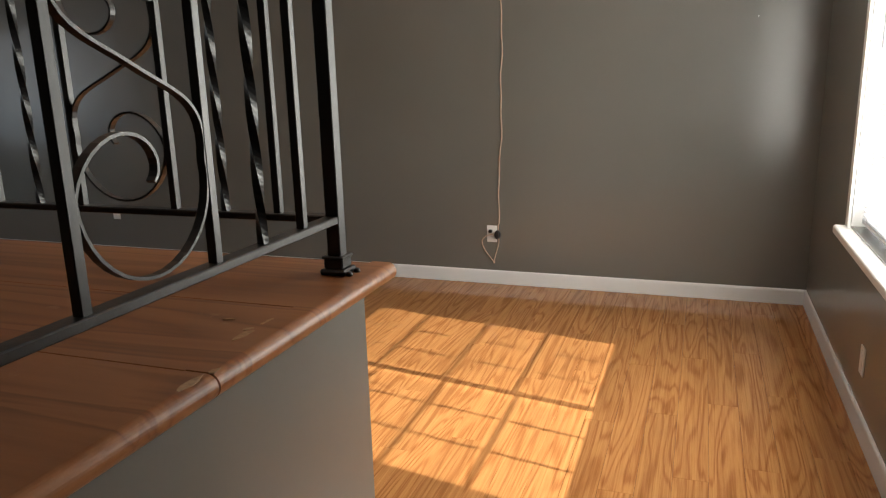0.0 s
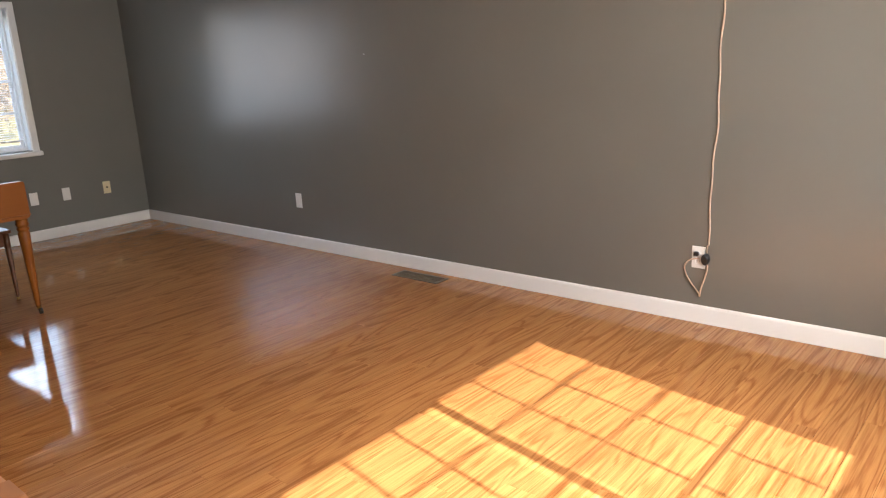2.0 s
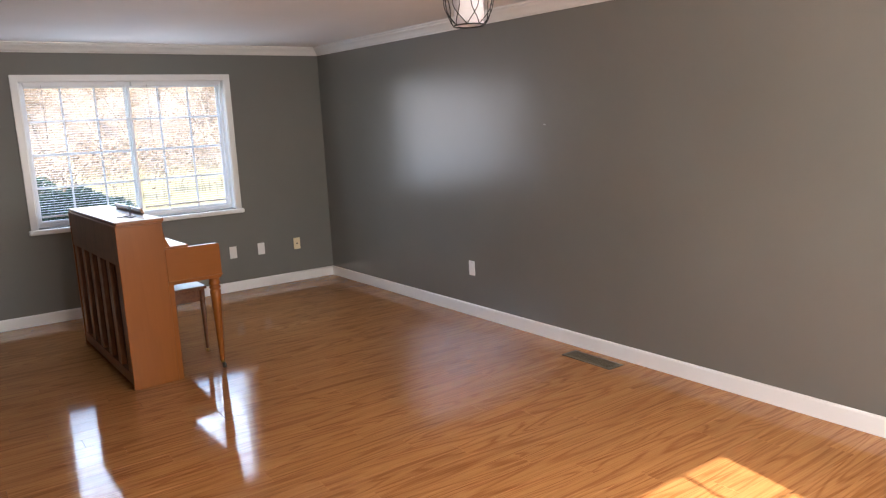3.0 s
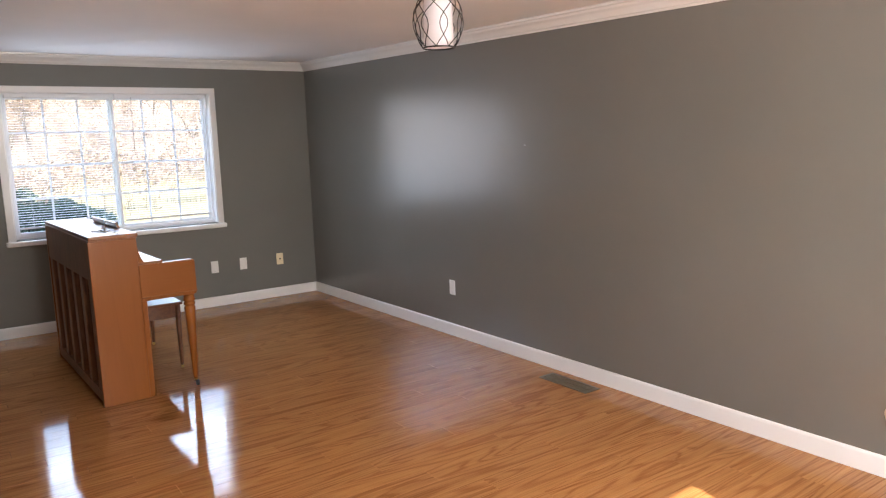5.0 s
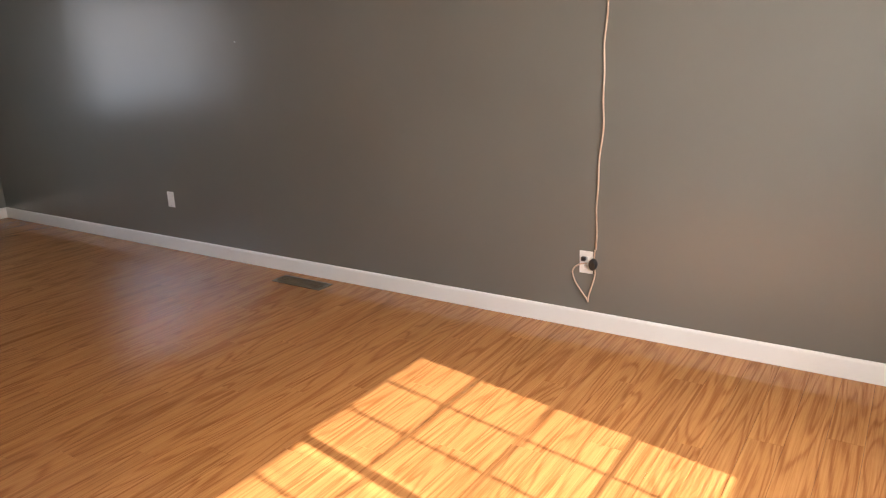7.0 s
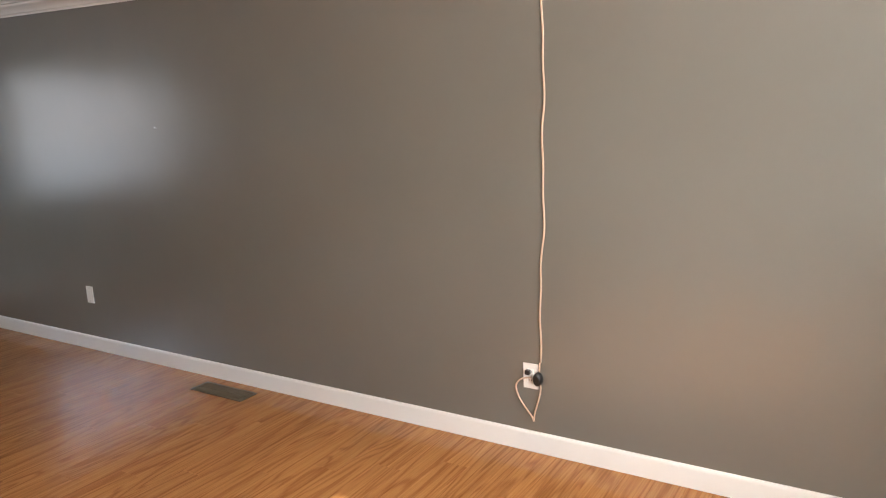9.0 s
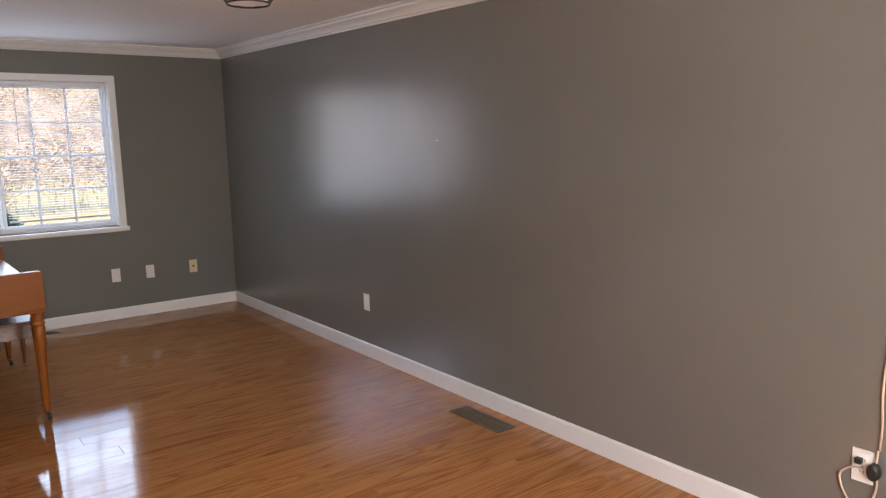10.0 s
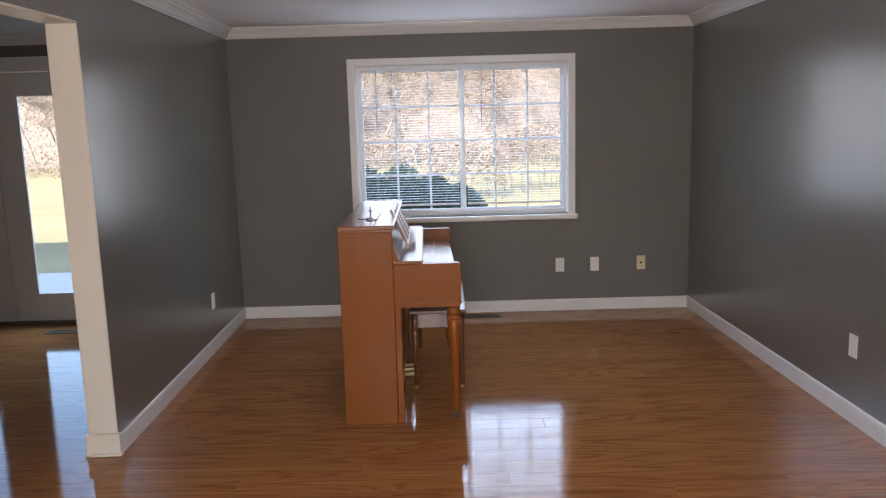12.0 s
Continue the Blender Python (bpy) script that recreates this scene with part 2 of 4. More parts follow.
WOODS = woods_material()
CHIP = plain("bare_chipped_wood", (0.45, 0.28, 0.16), 0.7, fleck=0.25, scale=120.0)
GLASS, SLAT, SHADE, LAWN = glass_material(), slat_material(), shade_material(), lawn_material()
LEAF_TAN = leaf_material("dry_leaf", (0.185, 0.136, 0.101), (0.27, 0.206, 0.157))
LEAF_GREEN = leaf_material("evergreen_leaf", (0.05, 0.08, 0.05), (0.10, 0.15, 0.09))


# ---- mesh helpers ----
def box(bm, x0, x1, y0, y1, z0, z1, bevel=0.0, seg=1):
    r = bmesh.ops.create_cube(bm, size=1.0)
    vs = r["verts"]
    bmesh.ops.scale(bm, vec=(x1 - x0, y1 - y0, z1 - z0), verts=vs)
    bmesh.ops.translate(bm, vec=((x0 + x1) / 2, (y0 + y1) / 2, (z0 + z1) / 2), verts=vs)
    if bevel:
        es = list({e for v in vs for e in v.link_edges})
        bmesh.ops.bevel(bm, geom=es, offset=bevel, segments=seg, affect="EDGES", profile=0.5)
    return bm


def boxed(*args, **kw):
    return box(bmesh.new(), *args, **kw)


def turned(profile, seg=20, centre=(0, 0), bm=None):
    """A lathe form about z; profile: rows of radius and height."""
    bm = bm or bmesh.new()
    rings = []
    for r, z in profile:
        rings.append([bm.verts.new((centre[0] + r * math.cos(2 * math.pi * i / seg), centre[1] + r * math.sin(2 * math.pi * i / seg), z)) for i in range(seg)])
    for a, b in zip(rings, rings[1:]):
        for i in range(seg):
            bm.faces.new((a[i], a[(i + 1) % seg], b[(i + 1) % seg], b[i]))
    bm.faces.new(rings[0][::-1])
    bm.faces.new(rings[-1])
    bmesh.ops.recalc_face_normals(bm, faces=bm.faces)
    for f in bm.faces:
        f.smooth = len(f.verts) == 4
    return bm


def swept(points, w, h=None, seg=8, bm=None, up=(0, 0, 1), twist=0.0, smooth=True):
    """A bar along points: round of radius w, or with a flat section w by h (h along up)."""
    bm = bm or bmesh.new()
    pts = [Vector(p) for p in points]
    rings, n = [], len(pts)
    for i, p in enumerate(pts):
        d = (pts[min(i + 1, n - 1)] - pts[max(i - 1, 0)]).normalized()
        u = Vector(up)
        s = d.cross(u)
        if s.length < 1e-4:
            s = d.cross(Vector((0, 1, 0)))
        s.normalize()
        u = s.cross(d).normalized()
        a = twist * i / max(1, n - 1)
        s, u = s * math.cos(a) + u * math.sin(a), u * math.cos(a) - s * math.sin(a)
        if h is None:
            ring = [p + w * (math.cos(2 * math.pi * k / seg) * s + math.sin(2 * math.pi * k / seg) * u) for k in range(seg)]
        else:
            ring = [p + s * (w / 2 * a_) + u * (h / 2 * b_) for a_, b_ in ((1, 1), (-1, 1), (-1, -1), (1, -1))]
        rings.append([bm.verts.new(q) for q in ring])
    k = len(rings[0])
    for a, b in zip(rings, rings[1:]):
        for i in range(k):
            f = bm.faces.new((a[i], a[(i + 1) % k], b[(i + 1) % k], b[i]))
            f.smooth = smooth and h is None
    bm.faces.new(rings[0][::-1])
    bm.faces.new(rings[-1])
    bmesh.ops.recalc_face_normals(bm, faces=bm.faces)
    return bm


def prism(outline, lo, hi, axis="x", bm=None, bevel=0.0):
    """An outline pushed along an axis. For x the outline is in (y, z), for y in (x, z), for z in (x, y)."""
    bm = bm or bmesh.new()
    place = {"x": lambda a, b, c: (c, a, b), "y": lambda a, b, c: (a, c, b), "z": lambda a, b, c: (a, b, c)}[axis]
    va = [bm.verts.new(place(a, b, lo)) for a, b in outline]
    vb = [bm.verts.new(place(a, b, hi)) for a, b in outline]
    n = len(outline)
    bm.faces.new(va)
    bm.faces.new(vb[::-1])
    for i in range(n):
        bm.faces.new((va[i], vb[i], vb[(i + 1) % n], va[(i + 1) % n]))
    bmesh.ops.recalc_face_normals(bm, faces=bm.faces)
    if bevel:
        bmesh.ops.bevel(bm, geom=list(bm.edges), offset=bevel, segments=1, affect="EDGES")
    return bm


def mesh_of(bm, material, name="mesh"):
    me = bpy.data.meshes.new(name)
    bm.to_mesh(me)
    bm.free()
    if material:
        me.materials.append(material)
    return me


def part(name, bm, material, parent, label=""):
    me = bm if isinstance(bm, bpy.types.Mesh) else mesh_of(bm, material, name)
    ob = new(name, me)
    ob.parent = parent
    return tagged(ob, label)


def thing(name, m, label, category, group="", kind=""):
    ob = new(name)
    ob.empty_display_size = 0.1
    ob.matrix_world = m
    return tagged(ob, label, category, group, kind)


def solid(name, bm, material, label, category, kind="structure", m=None):
    ob = new(name, mesh_of(bm, material, name))
    if m is not None:
        ob.matrix_world = m
    return tagged(ob, label, category, "", kind)


def curve_points(fn, a, b, n):
    return [fn(a + (b - a) * i / n) for i in range(n + 1)]


# ---- the room ----
XE, HIGH, SOUTH = 7.945, 2.44, -7.3      # east wall face, ceiling, south wall face
FALL = 0.025                             # the old ceiling falls this much in each metre to the east
T = 0.16                                 # wall thickness
WIN_W, WIN_E = -1.915, -2.06             # window centres along y
DOWN_E = -0.05                           # the street window sits a little lower
DROP_E = 0.050                           # and its stool lower still
OPEN_Y, OPEN_Z = 0.89, (0.85, 2.12)    # half width and heights of a window's opening
GROUND = -0.28


def settled(ob, rate=FALL, start=0.0, above=0.0):
    """Lowers an object's mesh with the falling ceiling, from x = start eastwards and above a height."""
    for v in ob.data.vertices:
        x = (ob.matrix_basis @ v.co).x
        if v.co.z > above:
            v.co.z -= rate * max(0.0, x - start)
    return ob


def wall_west():
    bm = bmesh.new()
    y0, y1 = WIN_W - OPEN_Y, WIN_W + OPEN_Y
    box(bm, -T, 0, y1, T, -0.3, HIGH + 0.2)
    box(bm, -T, 0, y0, y1, -0.3, OPEN_Z[0])
    box(bm, -T, 0, y0, y1, OPEN_Z[1], HIGH + 0.2)
    box(bm, -T, 0, -4.86, y0, -0.3, HIGH + 0.2)
    box(bm, -T, 0, -6.88, -4.86, 2.2, HIGH + 0.2)
    box(bm, -T, 0, SOUTH - T, -6.88, -0.3, HIGH + 0.2)
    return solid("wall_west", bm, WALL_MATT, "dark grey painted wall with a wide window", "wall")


def wall_east():
    bm = bmesh.new()
    y0, y1 = WIN_E - OPEN_Y, WIN_E + OPEN_Y
    z0, z1 = OPEN_Z[0] + DOWN_E - DROP_E, OPEN_Z[1] + DOWN_E
    box(bm, XE, XE + T, y1, T, -0.3, HIGH + 0.2)
    box(bm, XE, XE + T, y0, y1, -0.3, z0)
    box(bm, XE, XE + T, y0, y1, z1, HIGH + 0.2)
    box(bm, XE, XE + T, SOUTH - T, y0, -0.3, HIGH + 0.2)
    return solid("wall_east", bm, WALL, "dark grey painted wall with a street window", "wall")


wall_west()
wall_east()
solid("wall_north", boxed(0, XE, 0, T, -0.3, HIGH + 0.2), WALL, "long dark grey satin painted wall", "wall")
solid("wall_south", boxed(0, XE, SOUTH - T, SOUTH, -0.3, HIGH + 0.2), WALL, "plain dark grey painted wall", "wall")

# the wall between this room and the next, slightly out of square, with a wide cased opening
SW0, SW1 = Vector((0, -3.842)), Vector((2.735, -3.728))
TILT_S = math.degrees(math.atan2(SW1.y - SW0.y, SW1.x - SW0.x))
LEN_S = (SW1 - SW0).length
M_S = pose(SW0.x, SW0.y, 0, 0, 0, TILT_S)          # local x along the wall, y = 0 its room face
ENDX, HEAD = 4.4, 2.085
LEN_H = (ENDX - SW0.x) / math.cos(radians(TILT_S))
bm = boxed(-0.02, LEN_S, -0.135, 0, 0, HIGH + 0.1)
box(bm, LEN_S, LEN_H, -0.135, 0, HEAD, HIGH + 0.1)
settled(solid("wall_partition", bm, WALL, "dark grey painted partition wall beside a wide opening", "wall", m=M_S), 0.04, SW1.x, 1.9)
bm = boxed(LEN_S, LEN_S + 0.012, -0.138, 0.003, 0.115, HEAD, bevel=0.002)
box(bm, LEN_S + 0.012, LEN_H, -0.138, 0.003, HEAD - 0.012, HEAD, bevel=0.002)
settled(solid("trim_opening", bm, CREAM, "cream painted lining of a wide opening", "trim", m=M_S), 0.04, SW1.x + 0.02, 1.9)
solid("wall_stair", boxed(ENDX - 0.12, ENDX, SOUTH, -3.66, -0.1, HIGH + 0.1), WALL, "plain dark grey wall behind the ledge", "wall")

settled(solid("ceiling", boxed(-T, XE + T, SOUTH - T, T, HIGH, HIGH + 0.18), CEIL, "flat white painted ceiling", "ceiling"))

# mouldings
CROWN = [(0, 2.352), (0.008, 2.352), (0.012, 2.362), (0.022, 2.366), (0.030, 2.380), (0.044, 2.396), (0.060, 2.408), (0.066, 2.420), (0.078, 2.424), (0.080, 2.4395), (0, 2.4395)]
BASE = [(0, 0.001), (0.012, 0.001), (0.012, 0.086), (0.010, 0.094), (0.005, 0.100), (0, 0.100)]


def run_of(outline, length):
    """A moulding along local x, its back at y = 0, out towards +y."""
    return prism([(y, z) for y, z in outline], 0, length, "x")


def mould(name, outline, x, y, yaw, length, label):
    return solid(name, run_of(outline, length), TRIM, label, "trim", m=pose(x, y, 0, 0, 0, yaw))


settled(mould("trim_crown_north", CROWN, XE, 0, 180, XE, "white stepped crown moulding"))
settled(mould("trim_crown_west", CROWN, 0, 0, -90, 3.84, "white stepped crown moulding"))
settled(mould("trim_crown_partition", CROWN, SW0.x, SW0.y, TILT_S, LEN_H, "white stepped crown moulding"))
settled(mould("trim_crown_east", CROWN, XE, SOUTH, 90, -SOUTH, "white stepped crown moulding"))
settled(mould("trim_crown_kitchen", CROWN, 0, -3.98, -90, 3.3, "white stepped crown moulding"))
mould("baseboard_north", BASE, XE, 0, 180, XE, "white painted baseboard with a chipped lower edge")
mould("baseboard_west", BASE, 0, 0, -90, 3.84, "white painted baseboard")
mould("baseboard_partition", BASE, SW0.x, SW0.y, TILT_S, LEN_S + 0.02, "white painted baseboard")
mould("baseboard_east", BASE, XE, SOUTH, 90, -SOUTH, "white painted baseboard")
# the cream foot of the opening's lining
bm = prism([(LEN_S, -0.155), (LEN_S + 0.030, -0.155), (LEN_S + 0.030, 0.0205), (LEN_S, 0.0205)], 0.001, 0.016, "z")
prism([(LEN_S, -0.150), (LEN_S + 0.024, -0.150), (LEN_S + 0.024, 0.0155), (LEN_S, 0.0155)], 0.016, 0.116, "z", bm, bevel=0.002)
solid("trim_plinth", bm, CREAM, "cream painted plinth at the foot of the opening", "trim", m=M_S)


# ---- windows ----
def window(name, m, shift, label, drop=0.0, reach=0.045):
    """A sliding window of two sashes with grilles. Local x points into the room from the wall's face, y along the wall."""
    w = thing(name, m @ pose(0, 0, shift), label, "window", kind="structure")
    a, (z0, z1) = OPEN_Y, OPEN_Z
    o = 0.942
    for s in (-1, 1):
        part("casing", boxed(0.001, 0.016, min(s * o, s * (a - 0.006)), max(s * o, s * (a - 0.006)), z0 - drop - 0.01, 2.165, bevel=0.003), TRIM, w)
        part("jamb", boxed(-0.105, 0.0, min(s * a, s * (a - 0.012)), max(s * a, s * (a - 0.012)), z0 - drop, z1), TRIM, w)
    part("casing", boxed(0.0015, 0.0165, -o, o, 2.113, 2.1655, bevel=0.003), TRIM, w)
    part("head_jamb", boxed(-0.105, 0.0, -a, a, z1 - 0.012, z1), TRIM, w)
    part("sill", boxed(-0.105, reach, -o - 0.018, o + 0.018, z0 - drop - 0.052, z0 - drop - 0.008, bevel=0.012, seg=3), TRIM, w, "thick rounded white window stool")
    f = 0.018
    fr = boxed(-0.15, -0.085, -a + 0.012, -a + 0.012 + f, z0 - drop - 0.004, z1 - 0.012)
    box(fr, -0.15, -0.085, a - 0.012 - f, a - 0.012, z0 - drop - 0.004, z1 - 0.012)
    box(fr, -0.15, -0.085, -a + 0.03, a - 0.03, z0 - drop - 0.004, z0 + 0.030)
    box(fr, -0.15, -0.085, -a + 0.03, a - 0.03, z1 - 0.035, z1 - 0.012)
    part("window_frame", fr, VINYL, w)
    lo, hi = z0 + 0.030, z1 - 0.035
    for s in (-1, 1):
        x = -0.100 if s < 0 else -0.128
        y0, y1 = (-a + 0.03, 0.024) if s < 0 else (-0.024, a - 0.03)
        q = 0.025
        sb = boxed(x - 0.012, x + 0.012, y0, y0 + q, lo, hi, bevel=0.002)
        box(sb, x - 0.012, x + 0.012, y1 - q, y1, lo, hi, bevel=0.002)
        box(sb, x - 0.012, x + 0.012, y0 + q, y1 - q, lo, lo + q, bevel=0.002)
        box(sb, x - 0.012, x + 0.012, y0 + q, y1 - q, hi - q, hi, bevel=0.002)
        sash = part("sash", sb, VINYL, w, "white vinyl sliding sash")
        pane = part("pane", boxed(x - 0.003, x + 0.003, y0 + q - 0.004, y1 - q + 0.004, lo + q - 0.004, hi - q + 0.004), GLASS, sash, "clear glass pane")
        pane.visible_shadow = False
        for i in (1, 2):
            y = y0 + q + (y1 - y0 - 2 * q) * i / 3
            part("muntin", boxed(x + 0.004, x + 0.009, y - 0.009, y + 0.009, lo + q, hi - q), VINYL, sash)
        for i in (1, 2, 3):
            z = lo + q + (hi - lo - 2 * q) * i / 4
            part("muntin", boxed(x + 0.0035, x + 0.0085, y0 + q, y1 - q, z - 0.009, z + 0.009), VINYL, sash)
    part("latch", boxed(-0.088, -0.074, -0.012, 0.012, 1.44, 1.52, bevel=0.003), VINYL, w)
    return w


def slat_mesh(length):
    bm = bmesh.new()
    rows = []
    for i in range(4):
        u = -0.0125 + 0.025 * i / 3
        h = 0.0016 * (1 - (u / 0.0125) ** 2)
        rows.append([bm.verts.new((u, y, h + dz)) for y in (-length / 2, length / 2) for dz in (0, 0.0007)])
    for a, b in zip(rows, rows[1:]):
        bm.faces.new((a[1], b[1], b[3], a[3]))
        bm.faces.new((a[0], a[2], b[2], b[0]))
    bmesh.ops.recalc_face_normals(bm, faces=bm.faces)
    return mesh_of(bm, SLAT, "slat")


def blind(m, shift, side, tilt, label, bottom=0.945, spare=0, half=0.402):
    """One of the two venetian blinds in a window; side -1 or 1."""
    top = OPEN_Z[1] - 0.014
    b = thing("venetian_blind", m @ pose(-0.045, side * (0.839 - half), shift), label, "blind", group="venetian blinds")
    part("headrail", boxed(-0.019, 0.019, -half - 0.006, half + 0.006, top - 0.038, top, bevel=0.003), VINYL, b)
    me = slat_mesh(2 * half)
    n = int((top - 0.06 - bottom) / 0.0215)
    for i in range(n):
        s = part("slat", me, None, b)
        s.matrix_local = pose(0, 0, top - 0.055 - 0.0215 * i, 0, tilt, 0)
    z = top - 0.055 - 0.0215 * n
    for i in range(spare):                           # spare slats stacked on the bottom rail
        s = part("slat", me, None, b)
        s.matrix_local = pose(0, 0, z - 0.0034 * i, 0, 2, 0)
    part("bottom_rail", boxed(-0.012, 0.012, -half, half, z - 0.018 - 0.0034 * spare, z - 0.0005 - 0.0034 * spare, bevel=0.003), VINYL, b)
    for y in (-0.29, 0.29):
        part("ladder_cord", swept([(0.0135, y, z - 0.03), (0.0135, y, top - 0.03)], 0.0007, seg=5), VINYL, b)
        part("ladder_cord", swept([(-0.0135, y, z - 0.03), (-0.0135, y, top - 0.03)], 0.0007, seg=5), VINYL, b)
    part("tilt_wand", swept([(0.028, -half + 0.13, top - 0.03), (0.03, -half + 0.128, top - 0.52)], 0.0032, seg=6), WAND, b, "thin grey tilt wand")
    return b


M_W = pose(0, WIN_W, 0)
M_E = pose(XE, WIN_E, 0, 0, 0, 180)
window("window_1", M_W, 0, "white sliding window with grilles onto the garden")
window("window_2", M_E, DOWN_E, "white sliding window with grilles onto the street", DROP_E, 0.064)
for s in (-1, 1):
    blind(M_W, 0, s, 6, "lowered white venetian blind with open slats")
    blind(M_E, DOWN_E, s, 19 if s < 0 else 25, "lowered white venetian blind with tilted slats", bottom=0.842, spare=2, half=0.391)


# ---- glazed doors of the next room ----
def glazed_door(name, y0, y1, label):
    d = thing(name, pose(-0.06, (y0 + y1) / 2, 0), label, "door", kind="structure")
    h = (y1 - y0) / 2
    g0, g1 = 0.245, 1.962
    fr = boxed(-0.022, 0.022, -h, -h + 0.20, 0.02, 2.14, bevel=0.003)
    box(fr, -0.022, 0.022, h - 0.20, h, 0.02, 2.14, bevel=0.003)
    box(fr, -0.022, 0.022, -h + 0.20, h - 0.20, 0.02, g0, bevel=0.003)
    box(fr, -0.022, 0.022, -h + 0.20, h - 0.20, g1, 2.14, bevel=0.003)
    part("leaf", fr, DOORPAINT, d)
    lip = bmesh.new()
    for s in (-1, 1):
        box(lip, 0.021, 0.030, min(s * (h - 0.20), s * (h - 0.218)), max(s * (h - 0.20), s * (h - 0.218)), g0, g1)
    box(lip, 0.021, 0.030, -h + 0.218, h - 0.218, g0, g0 + 0.018)
    box(lip, 0.021, 0.030, -h + 0.218, h - 0.218, g1 - 0.018, g1)
    part("glazing_bead", lip, DOORPAINT, d)
    p = part("pane", boxed(-0.004, 0.004, -h + 0.195, h - 0.195, g0 - 0.005, g1 + 0.005), GLASS, d, "tall clear glass pane")
    p.visible_shadow = False
    part("bolt", boxed(0.022, 0.034, -h + 0.012, -h + 0.030, 0.03, 0.29, bevel=0.003), DOORPAINT, d, "long flush bolt with a dark knob")
    return d


glazed_door("door_1", -5.845, -4.925, "white full-glass garden door, closed")
glazed_door("door_2", -6.81, -5.885, "white full-glass garden door, closed")
bm = boxed(-0.12, 0.014, -4.93, -4.80, 0, 2.26, bevel=0.003)
box(bm, -0.12, 0.014, -6.94, -6.81, 0, 2.26, bevel=0.003)
box(bm, -0.12, 0.014, -6.81, -4.93, 2.145, 2.26, bevel=0.003)
box(bm, -0.12, -0.03, -5.884, -5.846, 0.0, 2.145)
solid("trim_door", bm, DOORPAINT, "white casing round the garden doors", "trim")
solid("door_sill", boxed(-0.17, 0.03, -6.81, -4.93, 0.0, 0.02, bevel=0.004), BRONZE, "dark metal door threshold", "threshold")


# ---- the raised ledge and its railing ----
CAPZ = 1.095
LX, LY = 6.622, -3.557                      # faces of the low wall
bm = boxed(ENDX, LX, SOUTH, LY, 0, CAPZ - 0.034)
solid("wall_low", bm, WALL, "grey painted low wall under the wooden ledge", "wall")


def ledge():
    t = thing("wooden_ledge", pose(0, 0, CAPZ), "reddish-brown varnished wooden ledge with chipped edge on the low wall", "ledge", kind="structure")
    x = LX + 0.058
    edges = [LY + 0.034, -3.845, -4.131, -4.44, -4.90, -5.36, -5.74, -6.12, SOUTH]
    for i, (a, b) in enumerate(zip(edges, edges[1:])):
        bm = bmesh.new()
        g = 0.0008
        box(bm, ENDX, x - 0.05, b + g, a - g - (0.012 if i == 0 else 0), -0.034, 0.0, bevel=0.0008)
        part("board", bm, CAPWOOD, t)
    nose = [(x - 0.0505, -0.036)] + [(x - 0.014 + 0.0184 * math.cos(a), -0.0176 + 0.0184 * math.sin(a)) for a in [radians(-90 + 12 * i) for i in range(16)]] + [(x - 0.0505, 0.0008)]
    part("nosing", prism(nose, SOUTH, -4.133, "y"), CAPWOOD, t, "rounded wooden nosing")
    part("nosing", prism(nose, -4.129, LY + 0.034, "y"), CAPWOOD, t, "rounded wooden nosing, split at the joint")
    chip_rng = random.Random(4)
    for cx, cy, lx, ly, turn in ((6.626, -3.987, 0.027, 0.009, 80), (6.618, -3.962, 0.010, 0.005, 60), (6.627, -3.925, 0.016, 0.004, 85), (x - 0.014, -4.168, 0.007, 0.030, 0), (x - 0.010, -4.122, 0.006, 0.011, 0), (6.56, -3.93, 0.012, 0.003, 20), (6.47, -4.36, 0.016, 0.004, 10)):
        ring = []
        for i in range(11):
            a = 2 * math.pi * i / 11
            q = chip_rng.uniform(0.55, 1.15)
            u, v = lx * q * math.cos(a), ly * q * math.sin(a)
            t0 = radians(turn)
            ring.append((cx + u * math.cos(t0) - v * math.sin(t0), cy + u * math.sin(t0) + v * math.cos(t0)))
        part("chip", prism(ring, -0.0002, 0.0014, "z"), CHIP, t, "pale bare patch where the varnish chipped off")
    ny = LY + 0.022
    nose_n = [(ny, -0.034), (ny + 0.012, -0.03), (ny + 0.016, -0.016), (ny + 0.012, -0.004), (ny, 0.0006)]
    part("nosing", prism(nose_n, ENDX, x - 0.02, "x"), CAPWOOD, t, "rounded wooden nosing")
    return t


ledge()
PX, PY = 6.600, -3.622                      # the corner post
RAIL0, RAIL1, STEP = 1.206, 1.815, 0.127


def scroll_points():
    """Half of the S scroll about its centre: a spiral that opens into a long diagonal."""
    pts = []
    for i in range(36):
        a = 20 + 350 * i / 35
        r = 0.120 * min(1.0, (a - 4) / 175) ** 0.95
        pts.append((r * math.cos(radians(a)), -0.152 + r * math.sin(radians(a))))
    p0, p3 = Vector(pts[-1]), Vector((0, 0))
    p1 = p0 + Vector((0.016, 0.09))
    p2 = Vector((0.072, -0.036))
    for i in range(1, 13):
        u = i / 12
        q = p0 * (1 - u) ** 3 + p1 * 3 * u * (1 - u) ** 2 + p2 * 3 * u * u * (1 - u) + p3 * u ** 3
        pts.append((q.x, q.y))
    return pts + [(-a, -b) for a, b in pts[-2::-1]]


